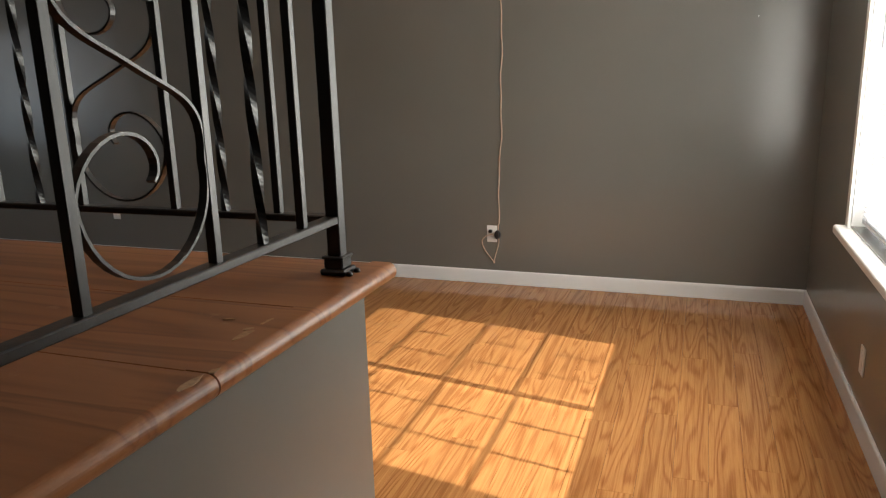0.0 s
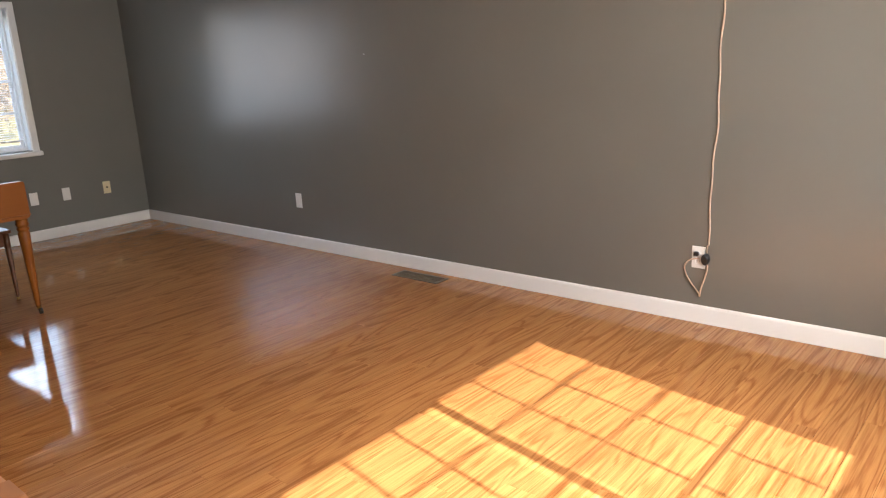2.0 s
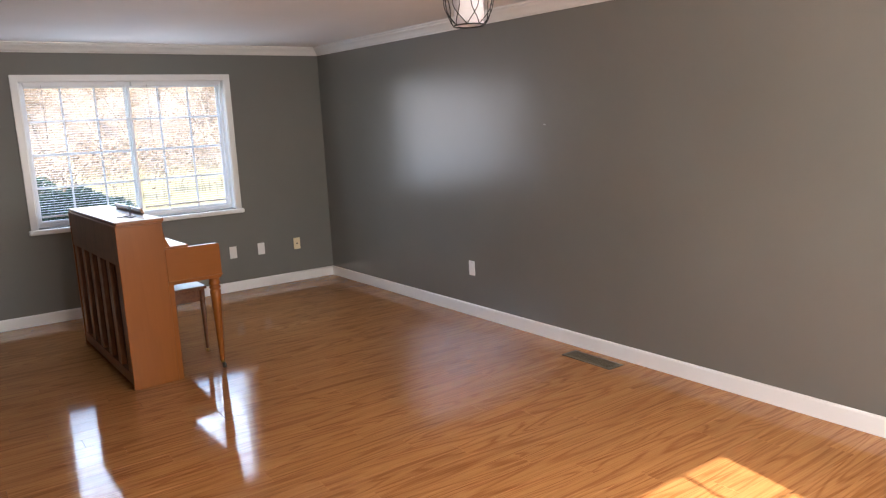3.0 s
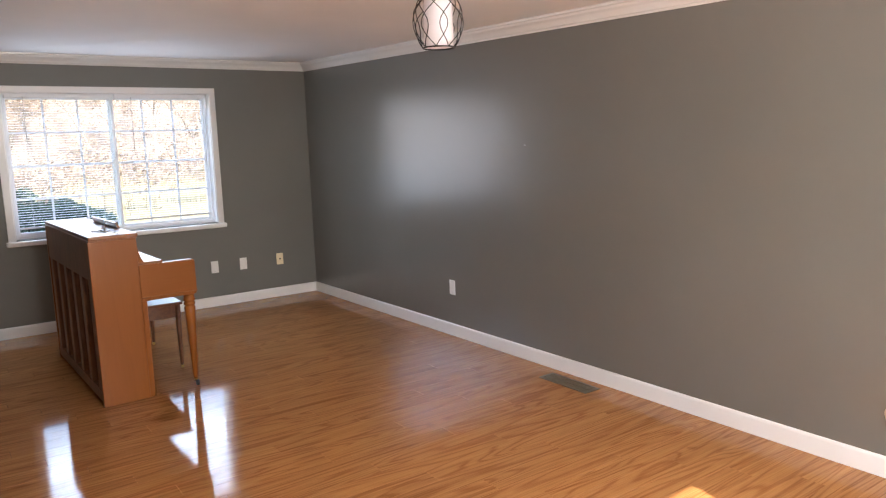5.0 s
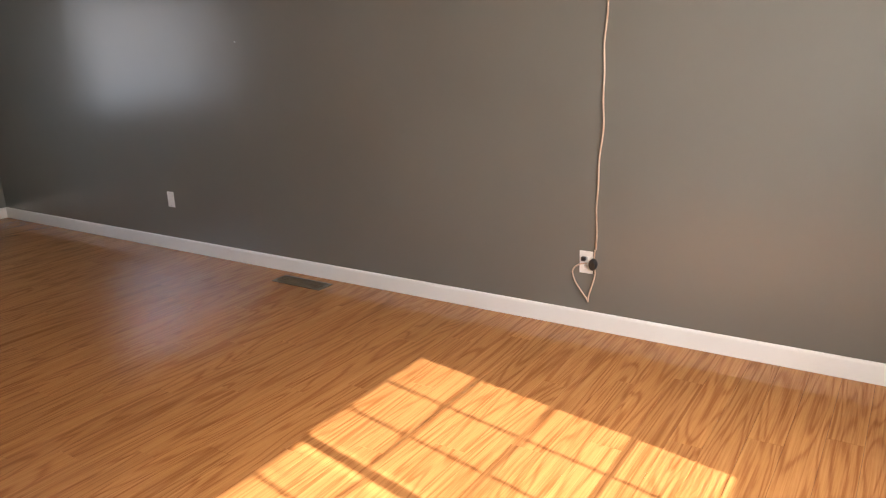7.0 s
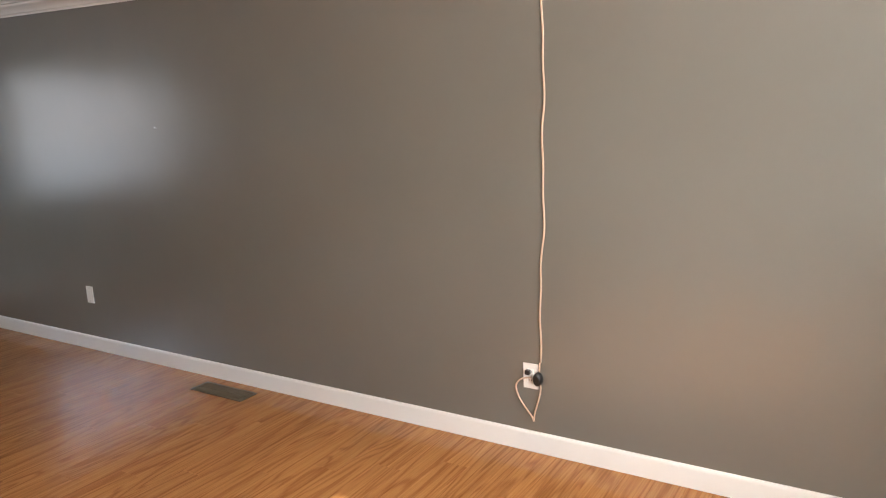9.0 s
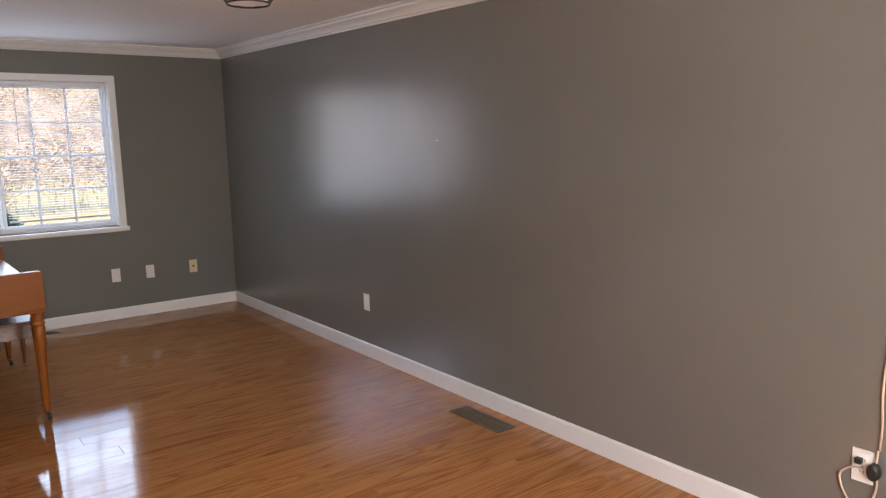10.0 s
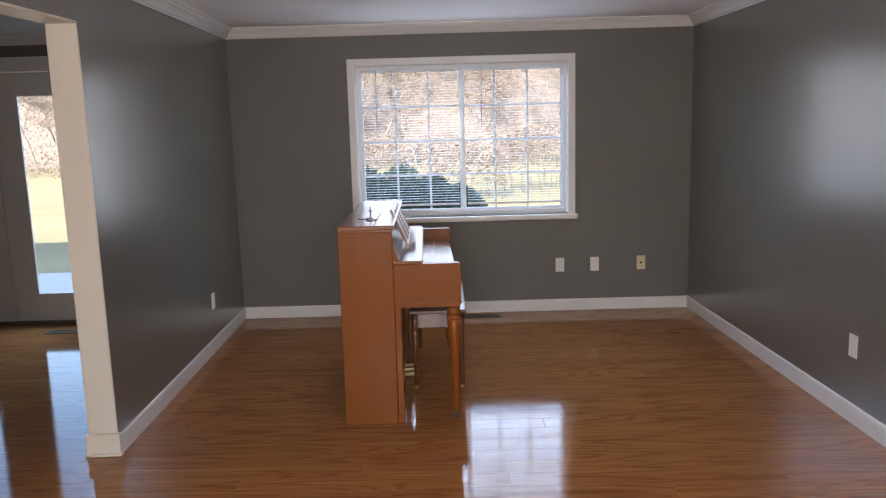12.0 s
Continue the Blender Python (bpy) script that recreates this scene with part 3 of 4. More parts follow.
def panel(parent, count, flip):
    """One run of railing along local x, from the corner post outwards."""
    length = STEP * count + 0.05
    for z, h in ((RAIL0, 0.0145), (RAIL1, 0.012)):
        part("rail", boxed(0.016, length, -0.015 if h > 0.013 else -0.02, 0.015 if h > 0.013 else 0.02, z - CAPZ - h / 2, z - CAPZ + h / 2, bevel=0.002), IRON, parent)
    part("handrail", boxed(0.0, length, -0.026, 0.026, RAIL1 - CAPZ + 0.006, RAIL1 - CAPZ + 0.024, bevel=0.006), IRON, parent)
    lo, hi = RAIL0 - CAPZ + 0.006, RAIL1 - CAPZ - 0.005
    for k in range(1, count + 1):
        phase = k % 4
        x = k * STEP
        if phase == 0:
            pts = [(x + flip * a, 0, (lo + hi) / 2 - 0.012 + b) for a, b in scroll_points()]
            part("scroll", flat_scroll(pts), IRON, parent, "S-shaped flat iron scroll")
        elif phase == 2:
            part("picket", swept([(x, 0, lo + (hi - lo) * i / 60) for i in range(61)], 0.0135, 0.0135, up=(0, 1, 0), twist=math.pi * 2.8), IRON, parent, "twisted square iron picket")
        else:
            part("picket", boxed(x - 0.008, x + 0.008, -0.008, 0.008, lo, hi, bevel=0.0012), IRON, parent)


def flat_scroll(pts, width=0.014, thick=0.0045):
    """A flat strip bent in its plane: thick in the plane, wide across it."""
    bm = bmesh.new()
    rings, n = [], len(pts)
    for i, p in enumerate(pts):
        a, b = pts[max(0, i - 1)], pts[min(n - 1, i + 1)]
        dx, dz = b[0] - a[0], b[2] - a[2]
        l = math.hypot(dx, dz) or 1
        nx, nz = -dz / l * thick / 2, dx / l * thick / 2
        rings.append([bm.verts.new((p[0] + s * nx, c * width / 2, p[2] + s * nz)) for s, c in ((1, 1), (-1, 1), (-1, -1), (1, -1))])
    for a, b in zip(rings, rings[1:]):
        for i in range(4):
            bm.faces.new((a[i], a[(i + 1) % 4], b[(i + 1) % 4], b[i]))
    bm.faces.new(rings[0])
    bm.faces.new(rings[-1][::-1])
    bmesh.ops.recalc_face_normals(bm, faces=bm.faces)
    return bm


def railing(name, yaw, count, flip, label):
    r = thing(name, pose(PX, PY, CAPZ, 0, 0, yaw), label, "railing", group="iron railings")
    panel(r, count, flip)
    return r


rail_a = railing("iron_railing", -90, 17, -1, "black wrought-iron railing with twisted pickets and scrolls")
rail_b = railing("iron_railing", 180, 16, 1, "black wrought-iron railing with twisted pickets and scrolls")
post = thing("railing_post", pose(PX, PY, CAPZ), "square black iron corner post on the wooden ledge", "post")
part("shaft", boxed(-0.0145, 0.0145, -0.0145, 0.0145, 0.03, RAIL1 - CAPZ + 0.03, bevel=0.002), IRON, post)
foot = boxed(-0.028, 0.028, -0.028, 0.028, 0.0, 0.012, bevel=0.004)
box(foot, -0.021, 0.021, -0.021, 0.021, 0.012, 0.034, bevel=0.003)
box(foot, -0.024, 0.024, -0.024, 0.024, 0.032, 0.038, bevel=0.002)
part("foot", foot, IRON, post, "stepped iron shoe")
for a, b in ((0.042, 0.012), (0.040, -0.018)):
    part("bolt", turned([(0.007, 0.0), (0.007, 0.006), (0.004, 0.009)], 8, (a - 0.006, b)), IRON, post)


# ---- piano and bench ----
def piano():
    p = thing("upright_piano", pose(1.700, -2.655, 0, 0, 0, 1.6), "honey-brown wooden console piano with closed key lid", "piano")
    e = 0.75                                     # half length
    curve = [(0.283 + 0.037 * (i / 8) ** 2.2, 1.02 - 0.14 * i / 8) for i in range(9)]
    for s in (-1, 1):
        x0, x1 = (e - 0.028, e) if s > 0 else (-e, -e + 0.028)
        part("side_panel", boxed(x0, x1, 0.0, 0.280, 0.003, 1.042, bevel=0.003), PIANO, p)
        x0, x1 = (e - 0.042, e - 0.008) if s > 0 else (-e + 0.008, -e + 0.042)
        part("pilaster", prism([(0.2802, 0.004), (0.314, 0.004), (0.314, 0.635), (0.2802, 0.635)], x0, x1, "x", bevel=0.003), PIANO, p)
        cheek = [(0.2802, 1.042)] + curve + [(0.32, 0.868), (0.2802, 0.868)]
        part("cheek", prism(cheek, x0, x1, "x"), PIANO, p, "curved wooden cheek")
        x0, x1 = (e - 0.052, e - 0.001) if s > 0 else (-e + 0.001, -e + 0.052)
        arm = [(0.2804, 0.636), (0.610, 0.636), (0.626, 0.642), (0.632, 0.656), (0.632, 0.852), (0.628, 0.864), (0.615, 0.868), (0.2804, 0.868)]
        a = part("arm", prism(arm, x0, x1, "x", bevel=0.002), PIANO_Y, p)
        part("arm_moulding", boxed(x0 - 0.003, x1 + 0.003, 0.283, 0.637, 0.655, 0.664, bevel=0.003), PIANO_H, a)
        leg = [(0.015, 0.052), (0.0165, 0.07), (0.019, 0.12), (0.0275, 0.33), (0.034, 0.50), (0.036, 0.545), (0.028, 0.553), (0.037, 0.562), (0.037, 0.574), (0.029, 0.580), (0.038, 0.590), (0.038, 0.602), (0.033, 0.610), (0.037, 0.636)]
        lg = part("leg", turned(leg, 20, (s * (e - 0.055), 0.592)), PIANO, p, "turned tapering leg")
        cast = turned([(0.013, 0.040), (0.013, 0.058), (0.009, 0.060)], 12, (s * (e - 0.055), 0.592))
        wheel = turned([(0.019, -0.008), (0.020, -0.004), (0.020, 0.004), (0.019, 0.008)], 16)
        bmesh.ops.rotate(wheel, cent=(0, 0, 0), matrix=Matrix.Rotation(math.pi / 2, 3, "X"), verts=wheel.verts)
        bmesh.ops.translate(wheel, vec=(s * (e - 0.055) + 0.006, 0.600, 0.0205), verts=wheel.verts)
        part("caster_fork", cast, BRASS, lg, "brass caster fork")
        part("caster_wheel", wheel, BLACKPLASTIC, lg)
        part("glide", turned([(0.018, 0.0), (0.018, 0.022)], 12, (s * (e - 0.05), 0.06)), BLACKPLASTIC, p)
    part("lid", boxed(-e - 0.012, e + 0.012, 0.004, 0.292, 1.052, 1.076, bevel=0.006, seg=2), PIANO_H, p)
    part("lid_moulding", boxed(-e - 0.005, e + 0.005, 0.002, 0.284, 1.0422, 1.052, bevel=0.002), PIANO_H, p)
    part("lid_hinge", swept([(-e + 0.03, 0.19, 1.0765), (e - 0.03, 0.19, 1.0765)], 0.0022, seg=6), BRASS, p)
    front = [(0.262, 1.042), (0.276, 1.042)] + [(y - 0.006, z) for y, z in curve] + [(0.314, 0.868), (0.262, 0.868)]
    part("front_panel", prism(front, -e + 0.043, e - 0.043, "x"), PIANO_H, p)
    shelf = [(0.27, 0.860), (0.425, 0.860), (0.436, 0.866), (0.438, 0.876), (0.430, 0.884), (0.27, 0.884)]
    part("music_shelf", prism(shelf, -e + 0.053, e - 0.053, "x"), PIANO_H, p)
    part("shelf_end", boxed(-e + 0.002, -e + 0.0525, 0.27, 0.43, 0.8685, 0.886, bevel=0.003), PIANO_H, p)
    part("shelf_end", boxed(e - 0.0525, e - 0.002, 0.27, 0.43, 0.8685, 0.886, bevel=0.003), PIANO_H, p)
    part("fall_front", boxed(-e + 0.053, e - 0.053, 0.415, 0.428, 0.778, 0.860), PIANO_H, p)
    lid2 = [(0.428, 0.772), (0.618, 0.758), (0.622, 0.764), (0.620, 0.772), (0.520, 0.780), (0.428, 0.784)]
    part("key_lid", prism(lid2, -e + 0.053, e - 0.053, "x"), PIANO_H, p, "closed glossy key lid")
    part("key_lid_hinge", swept([(-e + 0.06, 0.512, 0.7815), (e - 0.06, 0.512, 0.7815)], 0.003, seg=6), BRASS, p)
    part("keyslip", boxed(-e + 0.053, e - 0.053, 0.598, 0.620, 0.662, 0.757, bevel=0.003), PIANO_H, p)
    part("keybed", boxed(-e + 0.053, e - 0.053, 0.282, 0.600, 0.638, 0.700), PIANO_H, p)
    part("lower_panel", boxed(-e + 0.043, e - 0.043, 0.262, 0.280, 0.10, 0.638), PIANO_H, p)
    part("toe_rail", boxed(-e + 0.043, e - 0.043, 0.262, 0.296, 0.024, 0.10, bevel=0.003), PIANO_H, p)
    for x in (-0.09, 0.0, 0.09):
        part("pedal", prism([(x - 0.016, 0.29), (x + 0.016, 0.29), (x + 0.020, 0.36), (x + 0.012, 0.385), (x - 0.012, 0.385), (x - 0.020, 0.36)], 0.052, 0.062, "z", bevel=0.002), BRASS, p)
    # the back: a solid head board, posts and cloth
    part("back_head", boxed(-e + 0.029, e - 0.029, 0.004, 0.028, 0.80, 1.042), BACKWOOD, p, "dark wooden head board of the back")
    part("back_cloth", boxed(-e + 0.029, e - 0.029, 0.040, 0.046, 0.10, 0.80), BACKCLOTH, p)
    part("back_rail", boxed(-e + 0.029, e - 0.029, 0.004, 0.06, 0.03, 0.10), BACKWOOD, p)
    for i in range(6):
        x = -e + 0.09 + i * (2 * e - 0.18) / 5
        part("back_post", boxed(x - 0.042, x + 0.042, 0.006, 0.039, 0.10, 0.80, bevel=0.004), BACKWOOD, p)
    # music desk leaning over the lid's edge
    d0, d1 = Vector((0.350, 0.886)), Vector((0.252, 1.112))
    up = (d1 - d0).normalized()
    out = Vector((up.y, -up.x))
    strip = lambda a, b, t0, t1: [tuple(d0 + up * a + out * t0), tuple(d0 + up * b + out * t0), tuple(d0 + up * b + out * t1), tuple(d0 + up * a + out * t1)]
    h = (d1 - d0).length
    desk = part("music_desk", prism(strip(0.03, h - 0.025, 0.003, 0.011), -0.33, 0.33, "x"), BACKWOOD, p, "dark slanted music desk")
    for a, b in ((0.0, 0.03), (h - 0.025, h)):
        part("desk_rail", prism(strip(a, b, 0.0, 0.016), -0.355, 0.355, "x", bevel=0.002), PIANO_H, desk)
    for x in (-0.355, -0.115, 0.09, 0.33):
        part("desk_stile", prism(strip(0.03, h - 0.025, 0.0, 0.015), x, x + 0.025, "x"), PIANO_H, desk)
    part("desk_ledge", prism(strip(0.012, 0.022, 0.016, 0.05), -0.34, 0.34, "x", bevel=0.002), PIANO_H, desk)
    return p


def bench():
    b = thing("piano_bench", pose(1.49, -2.138, 0), "brown wooden piano bench tucked under the keyboard", "bench")
    part("seat", boxed(-0.44, 0.44, -0.17, 0.17, 0.474, 0.496, bevel=0.006, seg=2), BEECH, b)
    for s in (-1, 1):
        part("apron", boxed(-0.40, 0.40, s * 0.140 - 0.009, s * 0.140 + 0.009, 0.385, 0.474), BEECH, b)
        part("apron", boxed(s * 0.405 - 0.009, s * 0.405 + 0.009, -0.130, 0.130, 0.385, 0.474), BEECH, b)
        for q in (-1, 1):
            prof = [(0.010, 0.022), (0.011, 0.04), (0.018, 0.30), (0.020, 0.36), (0.016, 0.368), (0.021, 0.376), (0.021, 0.474)]
            lg = part("leg", turned(prof, 16, (s * 0.405, q * 0.140)), BEECH, b, "tapered turned leg")
            part("glide", turned([(0.009, 0.0), (0.012, 0.004), (0.012, 0.022)], 12, (s * 0.405, q * 0.140)), BRASS, lg, "brass glide")
    return b


piano()
bench()
cross = thing("small_cross", pose(2.20, -2.484, 1.0762, 0, 0, 25), "small grey metal cross standing on the piano lid", "ornament")
part("base", turned([(0.026, 0.0), (0.026, 0.004), (0.008, 0.008)], 16), STEEL, cross)
part("upright", boxed(-0.004, 0.004, -0.003, 0.003, 0.006, 0.078, bevel=0.001), STEEL, cross)
part("crossbar", boxed(-0.024, 0.024, -0.0031, 0.0031, 0.050, 0.057, bevel=0.001), STEEL, cross)
wire = thing("wire_ornament", pose(2.17, -2.50, 1.0762, 0, 0, 70), "thin dark wire ornament lying on the piano lid", "ornament")
part("stem", swept([(-0.06, 0, 0.003), (0.0, 0.006, 0.004), (0.05, -0.004, 0.003)], 0.0028, seg=6), BLACKPLASTIC, wire)
part("loop", swept([(0.02 * math.cos(a / 8 * math.pi), 0.012 + 0.02 * math.sin(a / 8 * math.pi), 0.006) for a in range(17)], 0.002, seg=6), BLACKPLASTIC, wire)


# ---- caged pendant lamp ----
def pendant(x, y, bottom):
    l = thing("pendant_lamp", pose(x, y, bottom), "round black wire cage lamp with a white glass shade", "lamp")
    top = HIGH - FALL * x - bottom

    def radius(u):                               # cage outline from the foot ring to the neck
        return 0.050 + 0.056 * math.sin(math.pi * min(1, u * 0.97 + 0.04)) ** 0.8 - 0.022 * u

    hgt = 0.235
    for i in range(8):
        for s in (-1, 1):
            pts = []
            for j in range(25):
                u = j / 24
                a = 2 * math.pi * i / 8 + s * 0.55 * math.sin(u * math.pi * 1.5)
                pts.append((radius(u) * math.cos(a), radius(u) * math.sin(a), 0.004 + u * hgt))
            part("cage_wire", swept(pts, 0.0019, seg=5), IRON, l)
    for z, r in ((0.004, radius(0)), (0.004 + hgt, radius(1))):
        part("ring", swept([(r * math.cos(2 * math.pi * k / 32), r * math.sin(2 * math.pi * k / 32), z) for k in range(33)], 0.003, seg=6), IRON, l)
    part("shade", turned([(0.050, 0.006), (0.056, 0.008), (0.058, 0.06), (0.056, 0.16), (0.050, 0.205), (0.028, 0.225)], 28), SHADE, l, "white frosted glass shade")
    part("socket", turned([(0.026, 0.215), (0.034, 0.236), (0.030, 0.262), (0.012, 0.272)], 20), IRON, l)
    part("stem", turned([(0.007, 0.27), (0.007, top - 0.02)], 12), IRON, l)
    part("canopy", turned([(0.02, top - 0.032), (0.055, top - 0.018), (0.060, top - 0.002)], 28), IRON, l)
    return l


pendant(4.90, -1.73, 1.925)


# ---- plates, cord, registers ----
def wall_plate(name, m, label, kind_of="duplex", material=None, category="outlet"):
    """Local x out of the wall, y along it, z up, the plate's middle at the origin."""
    mat = material or PLATE
    o = thing(name, m, label, category, group="wall plates")
    part("plate", boxed(0.0005, 0.006, -0.037, 0.037, -0.060, 0.060, bevel=0.0025, seg=2), mat, o)
    if kind_of == "duplex":
        for z in (-0.02, 0.02):
            f = part("receptacle", boxed(0.006, 0.0085, -0.016, 0.016, z - 0.0145, z + 0.0145, bevel=0.003), mat, o)
            for y in (-0.006, 0.006):
                part("slot", boxed(0.0083, 0.0088, y - 0.001, y + 0.001, z - 0.003, z + 0.006), BLACKPLASTIC, f)
    elif kind_of == "decora":
        part("insert", boxed(0.006, 0.008, -0.0165, 0.0165, -0.033, 0.033, bevel=0.0015), mat, o)
    elif kind_of == "jack":
        part("jack", boxed(0.006, 0.0095, -0.009, 0.009, -0.008, 0.008, bevel=0.002), BLACKPLASTIC, o)
    for z in (-0.045, 0.045) if kind_of != "duplex" else (0.0,):
        part("screw", turned([(0.0028, 0.0), (0.0026, 0.0012)], 8), STEEL, o).matrix_local = pose(0.006, 0, z, 0, 90, 0)
    return o


def on_north(x, z):
    return pose(x, 0, z, 0, 0, -90)


wall_plate("wall_plate", pose(0, -1.103, 0.401), "blank white wall plate", "blank", category="wall plate")
wall_plate("wall_plate", pose(0, -0.806, 0.401), "blank white wall plate", "blank", category="wall plate")
wall_plate("wall_plate", pose(0, -0.408, 0.403), "ivory wall plate with a telephone jack", "jack", IVORY, "wall plate")
wall_plate("outlet", on_north(2.55, 0.402), "white outlet on the grey wall", "decora")
wall_plate("outlet", on_north(5.903, 0.367), "white outlet with a plug and a cord", "duplex")
wall_plate("outlet", pose(XE, -1.70, 0.295, 0, 0, 180), "white outlet under the street window", "decora")
wall_plate("outlet", M_S @ pose(0.93, 0, 0.368, 0, 0, 90), "white outlet on the partition wall", "duplex")

plug = thing("power_plug", on_north(5.948, 0.366), "round black plug in the outlet", "plug")
pb = turned([(0.021, 0.0), (0.025, 0.006), (0.024, 0.028), (0.016, 0.036)], 20)
bmesh.ops.scale(pb, vec=(1.25, 0.86, 1.0), verts=pb.verts)
part("body", pb, BLACKPLASTIC, plug).matrix_local = pose(0.009, 0, 0, 0, 90, 0)
plug2 = thing("power_plug", on_north(5.895, 0.388), "small black plug in the outlet", "plug")
part("body", boxed(0.009, 0.03, -0.012, 0.012, -0.010, 0.012, bevel=0.003), BLACKPLASTIC, plug2)
cord = thing("hanging_cord", pose(5.935, -0.008, 0.44), "thin cream cord running up the grey wall", "cord")


def cord_path(z):
    """Sway of the cord along its way up."""
    drift = 0.052 * (1 - math.exp(-z * 2.2)) + 0.017 * math.exp(-z * 12.0)
    return (drift + 0.006 * math.sin(z * 11.0 + 0.6) * math.exp(-z * 0.35) + 0.003 * math.sin(z * 23), 0, z)


part("upper_run", swept(curve_points(cord_path, 0.0, HIGH - FALL * 5.94 - 0.53, 90), 0.0042, seg=7, up=(0, 1, 0)), CORD, cord)
loop = [(0.0, 0.0), (-0.003, -0.06), (0.003, -0.12), (-0.006, -0.17), (-0.028, -0.245), (-0.033, -0.285)]
loop2 = [(-0.045, -0.075), (-0.092, -0.09), (-0.121, -0.125), (-0.110, -0.175), (-0.077, -0.225), (-0.044, -0.265), (-0.034, -0.288)]


def smooth_path(ctrl, n=8):
    pts = [Vector((a, 0, b)) for a, b in ctrl]
    out = []
    for i in range(len(pts) - 1):
        p0, p1, p2, p3 = pts[max(0, i - 1)], pts[i], pts[i + 1], pts[min(len(pts) - 1, i + 2)]
        for k in range(n):
            u = k / n
            out.append(0.5 * ((2 * p1) + (p2 - p0) * u + (2 * p0 - 5 * p1 + 4 * p2 - p3) * u * u + (3 * p1 - p0 - 3 * p2 + p3) * u ** 3))
    return out + [pts[-1]]


part("lower_run", swept([p + Vector((0.018, -0.006, 0)) for p in smooth_path(loop)], 0.0038, seg=7, up=(0, 1, 0)), CORD, cord)
part("loop", swept([p + Vector((0.018, -0.004, 0)) for p in smooth_path(loop2)], 0.0038, seg=7, up=(0, 1, 0)), CORD, cord)


def register(m, label, length=0.32, width=0.10):
    r = thing("floor_register", m, label, "vent", group="floor registers")
    f = bmesh.new()
    for s in (-1, 1):
        box(f, -length / 2, length / 2, min(s * width / 2, s * (width / 2 - 0.018)), max(s * width / 2, s * (width / 2 - 0.018)), 0.0005, 0.006, bevel=0.002)
        box(f, min(s * length / 2, s * (length / 2 - 0.02)), max(s * length / 2, s * (length / 2 - 0.02)), -width / 2 + 0.018, width / 2 - 0.018, 0.0005, 0.006)
    part("frame", f, BRONZE, r)
    part("pan", boxed(-length / 2 + 0.02, length / 2 - 0.02, -width / 2 + 0.018, width / 2 - 0.018, 0.0004, 0.0012), BRONZE, r)
    me = mesh_of(boxed(-0.0022, 0.0022, -width / 2 + 0.018, width / 2 - 0.018, 0.001, 0.005), BRONZE, "louver")
    n = int((length - 0.05) / 0.0125)
    for i in range(n):
        part("louver", me, None, r).matrix_local = pose(-length / 2 + 0.028 + 0.0125 * i, 0, 0)
    part("middle_bar", boxed(-length / 2 + 0.02, length / 2 - 0.02, -0.003, 0.003, 0.002, 0.0056), BRONZE, r)
    return r


register(pose(3.995, -0.148, 0), "bronze metal floor register beside the long wall", 0.42, 0.135)
register(pose(0.14, -1.79, 0, 0, 0, 90), "bronze metal floor register under the garden window", 0.32, 0.11)
register(pose(0.30, -5.25, 0, 0, 0, 90), "bronze metal floor register by the garden door", 0.32, 0.11)


def nail(m):
    n = thing("picture_nail", m, "small steel nail stuck in the painted wall", "nail", group="picture nails")
    part("shank", swept([(0, 0, 0), (0.014, 0, 0.004)], 0.0016, seg=6), STEEL, n)
    part("head", turned([(0.004, 0.0), (0.004, 0.0015)], 10), STEEL, n).matrix_local = pose(0.014, 0, 0.004, 0, 80, 0)
    return n


nail(on_north(3.462, 1.526))
nail(on_north(7.556, 1.761))


# ---- outside ----
bm = bmesh.new()
bmesh.ops.create_grid(bm, x_segments=60, y_segments=60, size=400)
for v in bm.verts:
    d = math.hypot(v.co.x - 4, v.co.y + 3)
    v.co.z = GROUND + max(0, d - 30) * 0.01 * noise.noise(v.co * 0.02)
solid("ground", bm, LAWN, "winter lawn, dry yellow and green grass", "lawn")
solid("pavement_patio", boxed(-3.6, -T - 0.02, -8.6, -4.3, GROUND - 0.1, GROUND + 0.10, bevel=0.01), CONCRETE, "grey concrete patio slab by the garden doors", "patio")
# unseen storey above: a plain block sized to shade the garden close to the house
solid("upper_storey", boxed(-T - 0.3, XE + T + 0.2, -12.0, 3.0, HIGH + 0.21, 4.95), SIDING, "unseen pale upper storey, a plain block that shades the near garden", "house")
solid("house_wall", boxed(-T, XE + T, T + 0.001, 3.0, GROUND, HIGH + 0.2), SIDING, "pale outer wall of the house", "house")
solid("house_wall_side", boxed(-T, XE + T, -12.0, SOUTH - T - 0.001, GROUND, HIGH + 0.2), SIDING, "pale outer wall of the house", "house")


def leaf_mesh(points, size, material, rng, name):
    verts, faces = [], []
    for p in points:
        n = Vector((rng.gauss(0, 1), rng.gauss(0, 1), rng.gauss(0, 1))).normalized()
        t = n.orthogonal().normalized()
        b = n.cross(t)
        s = size * rng.uniform(0.6, 1.3)
        i = len(verts)
        verts += [p - t * s, p + b * s * 0.45, p + t * s, p - b * s * 0.45]
        faces.append((i, i + 1, i + 2, i + 3))
    me = bpy.data.meshes.new(name)
    me.from_pydata([tuple(v) for v in verts], [], faces)
    me.materials.append(material)
    return me


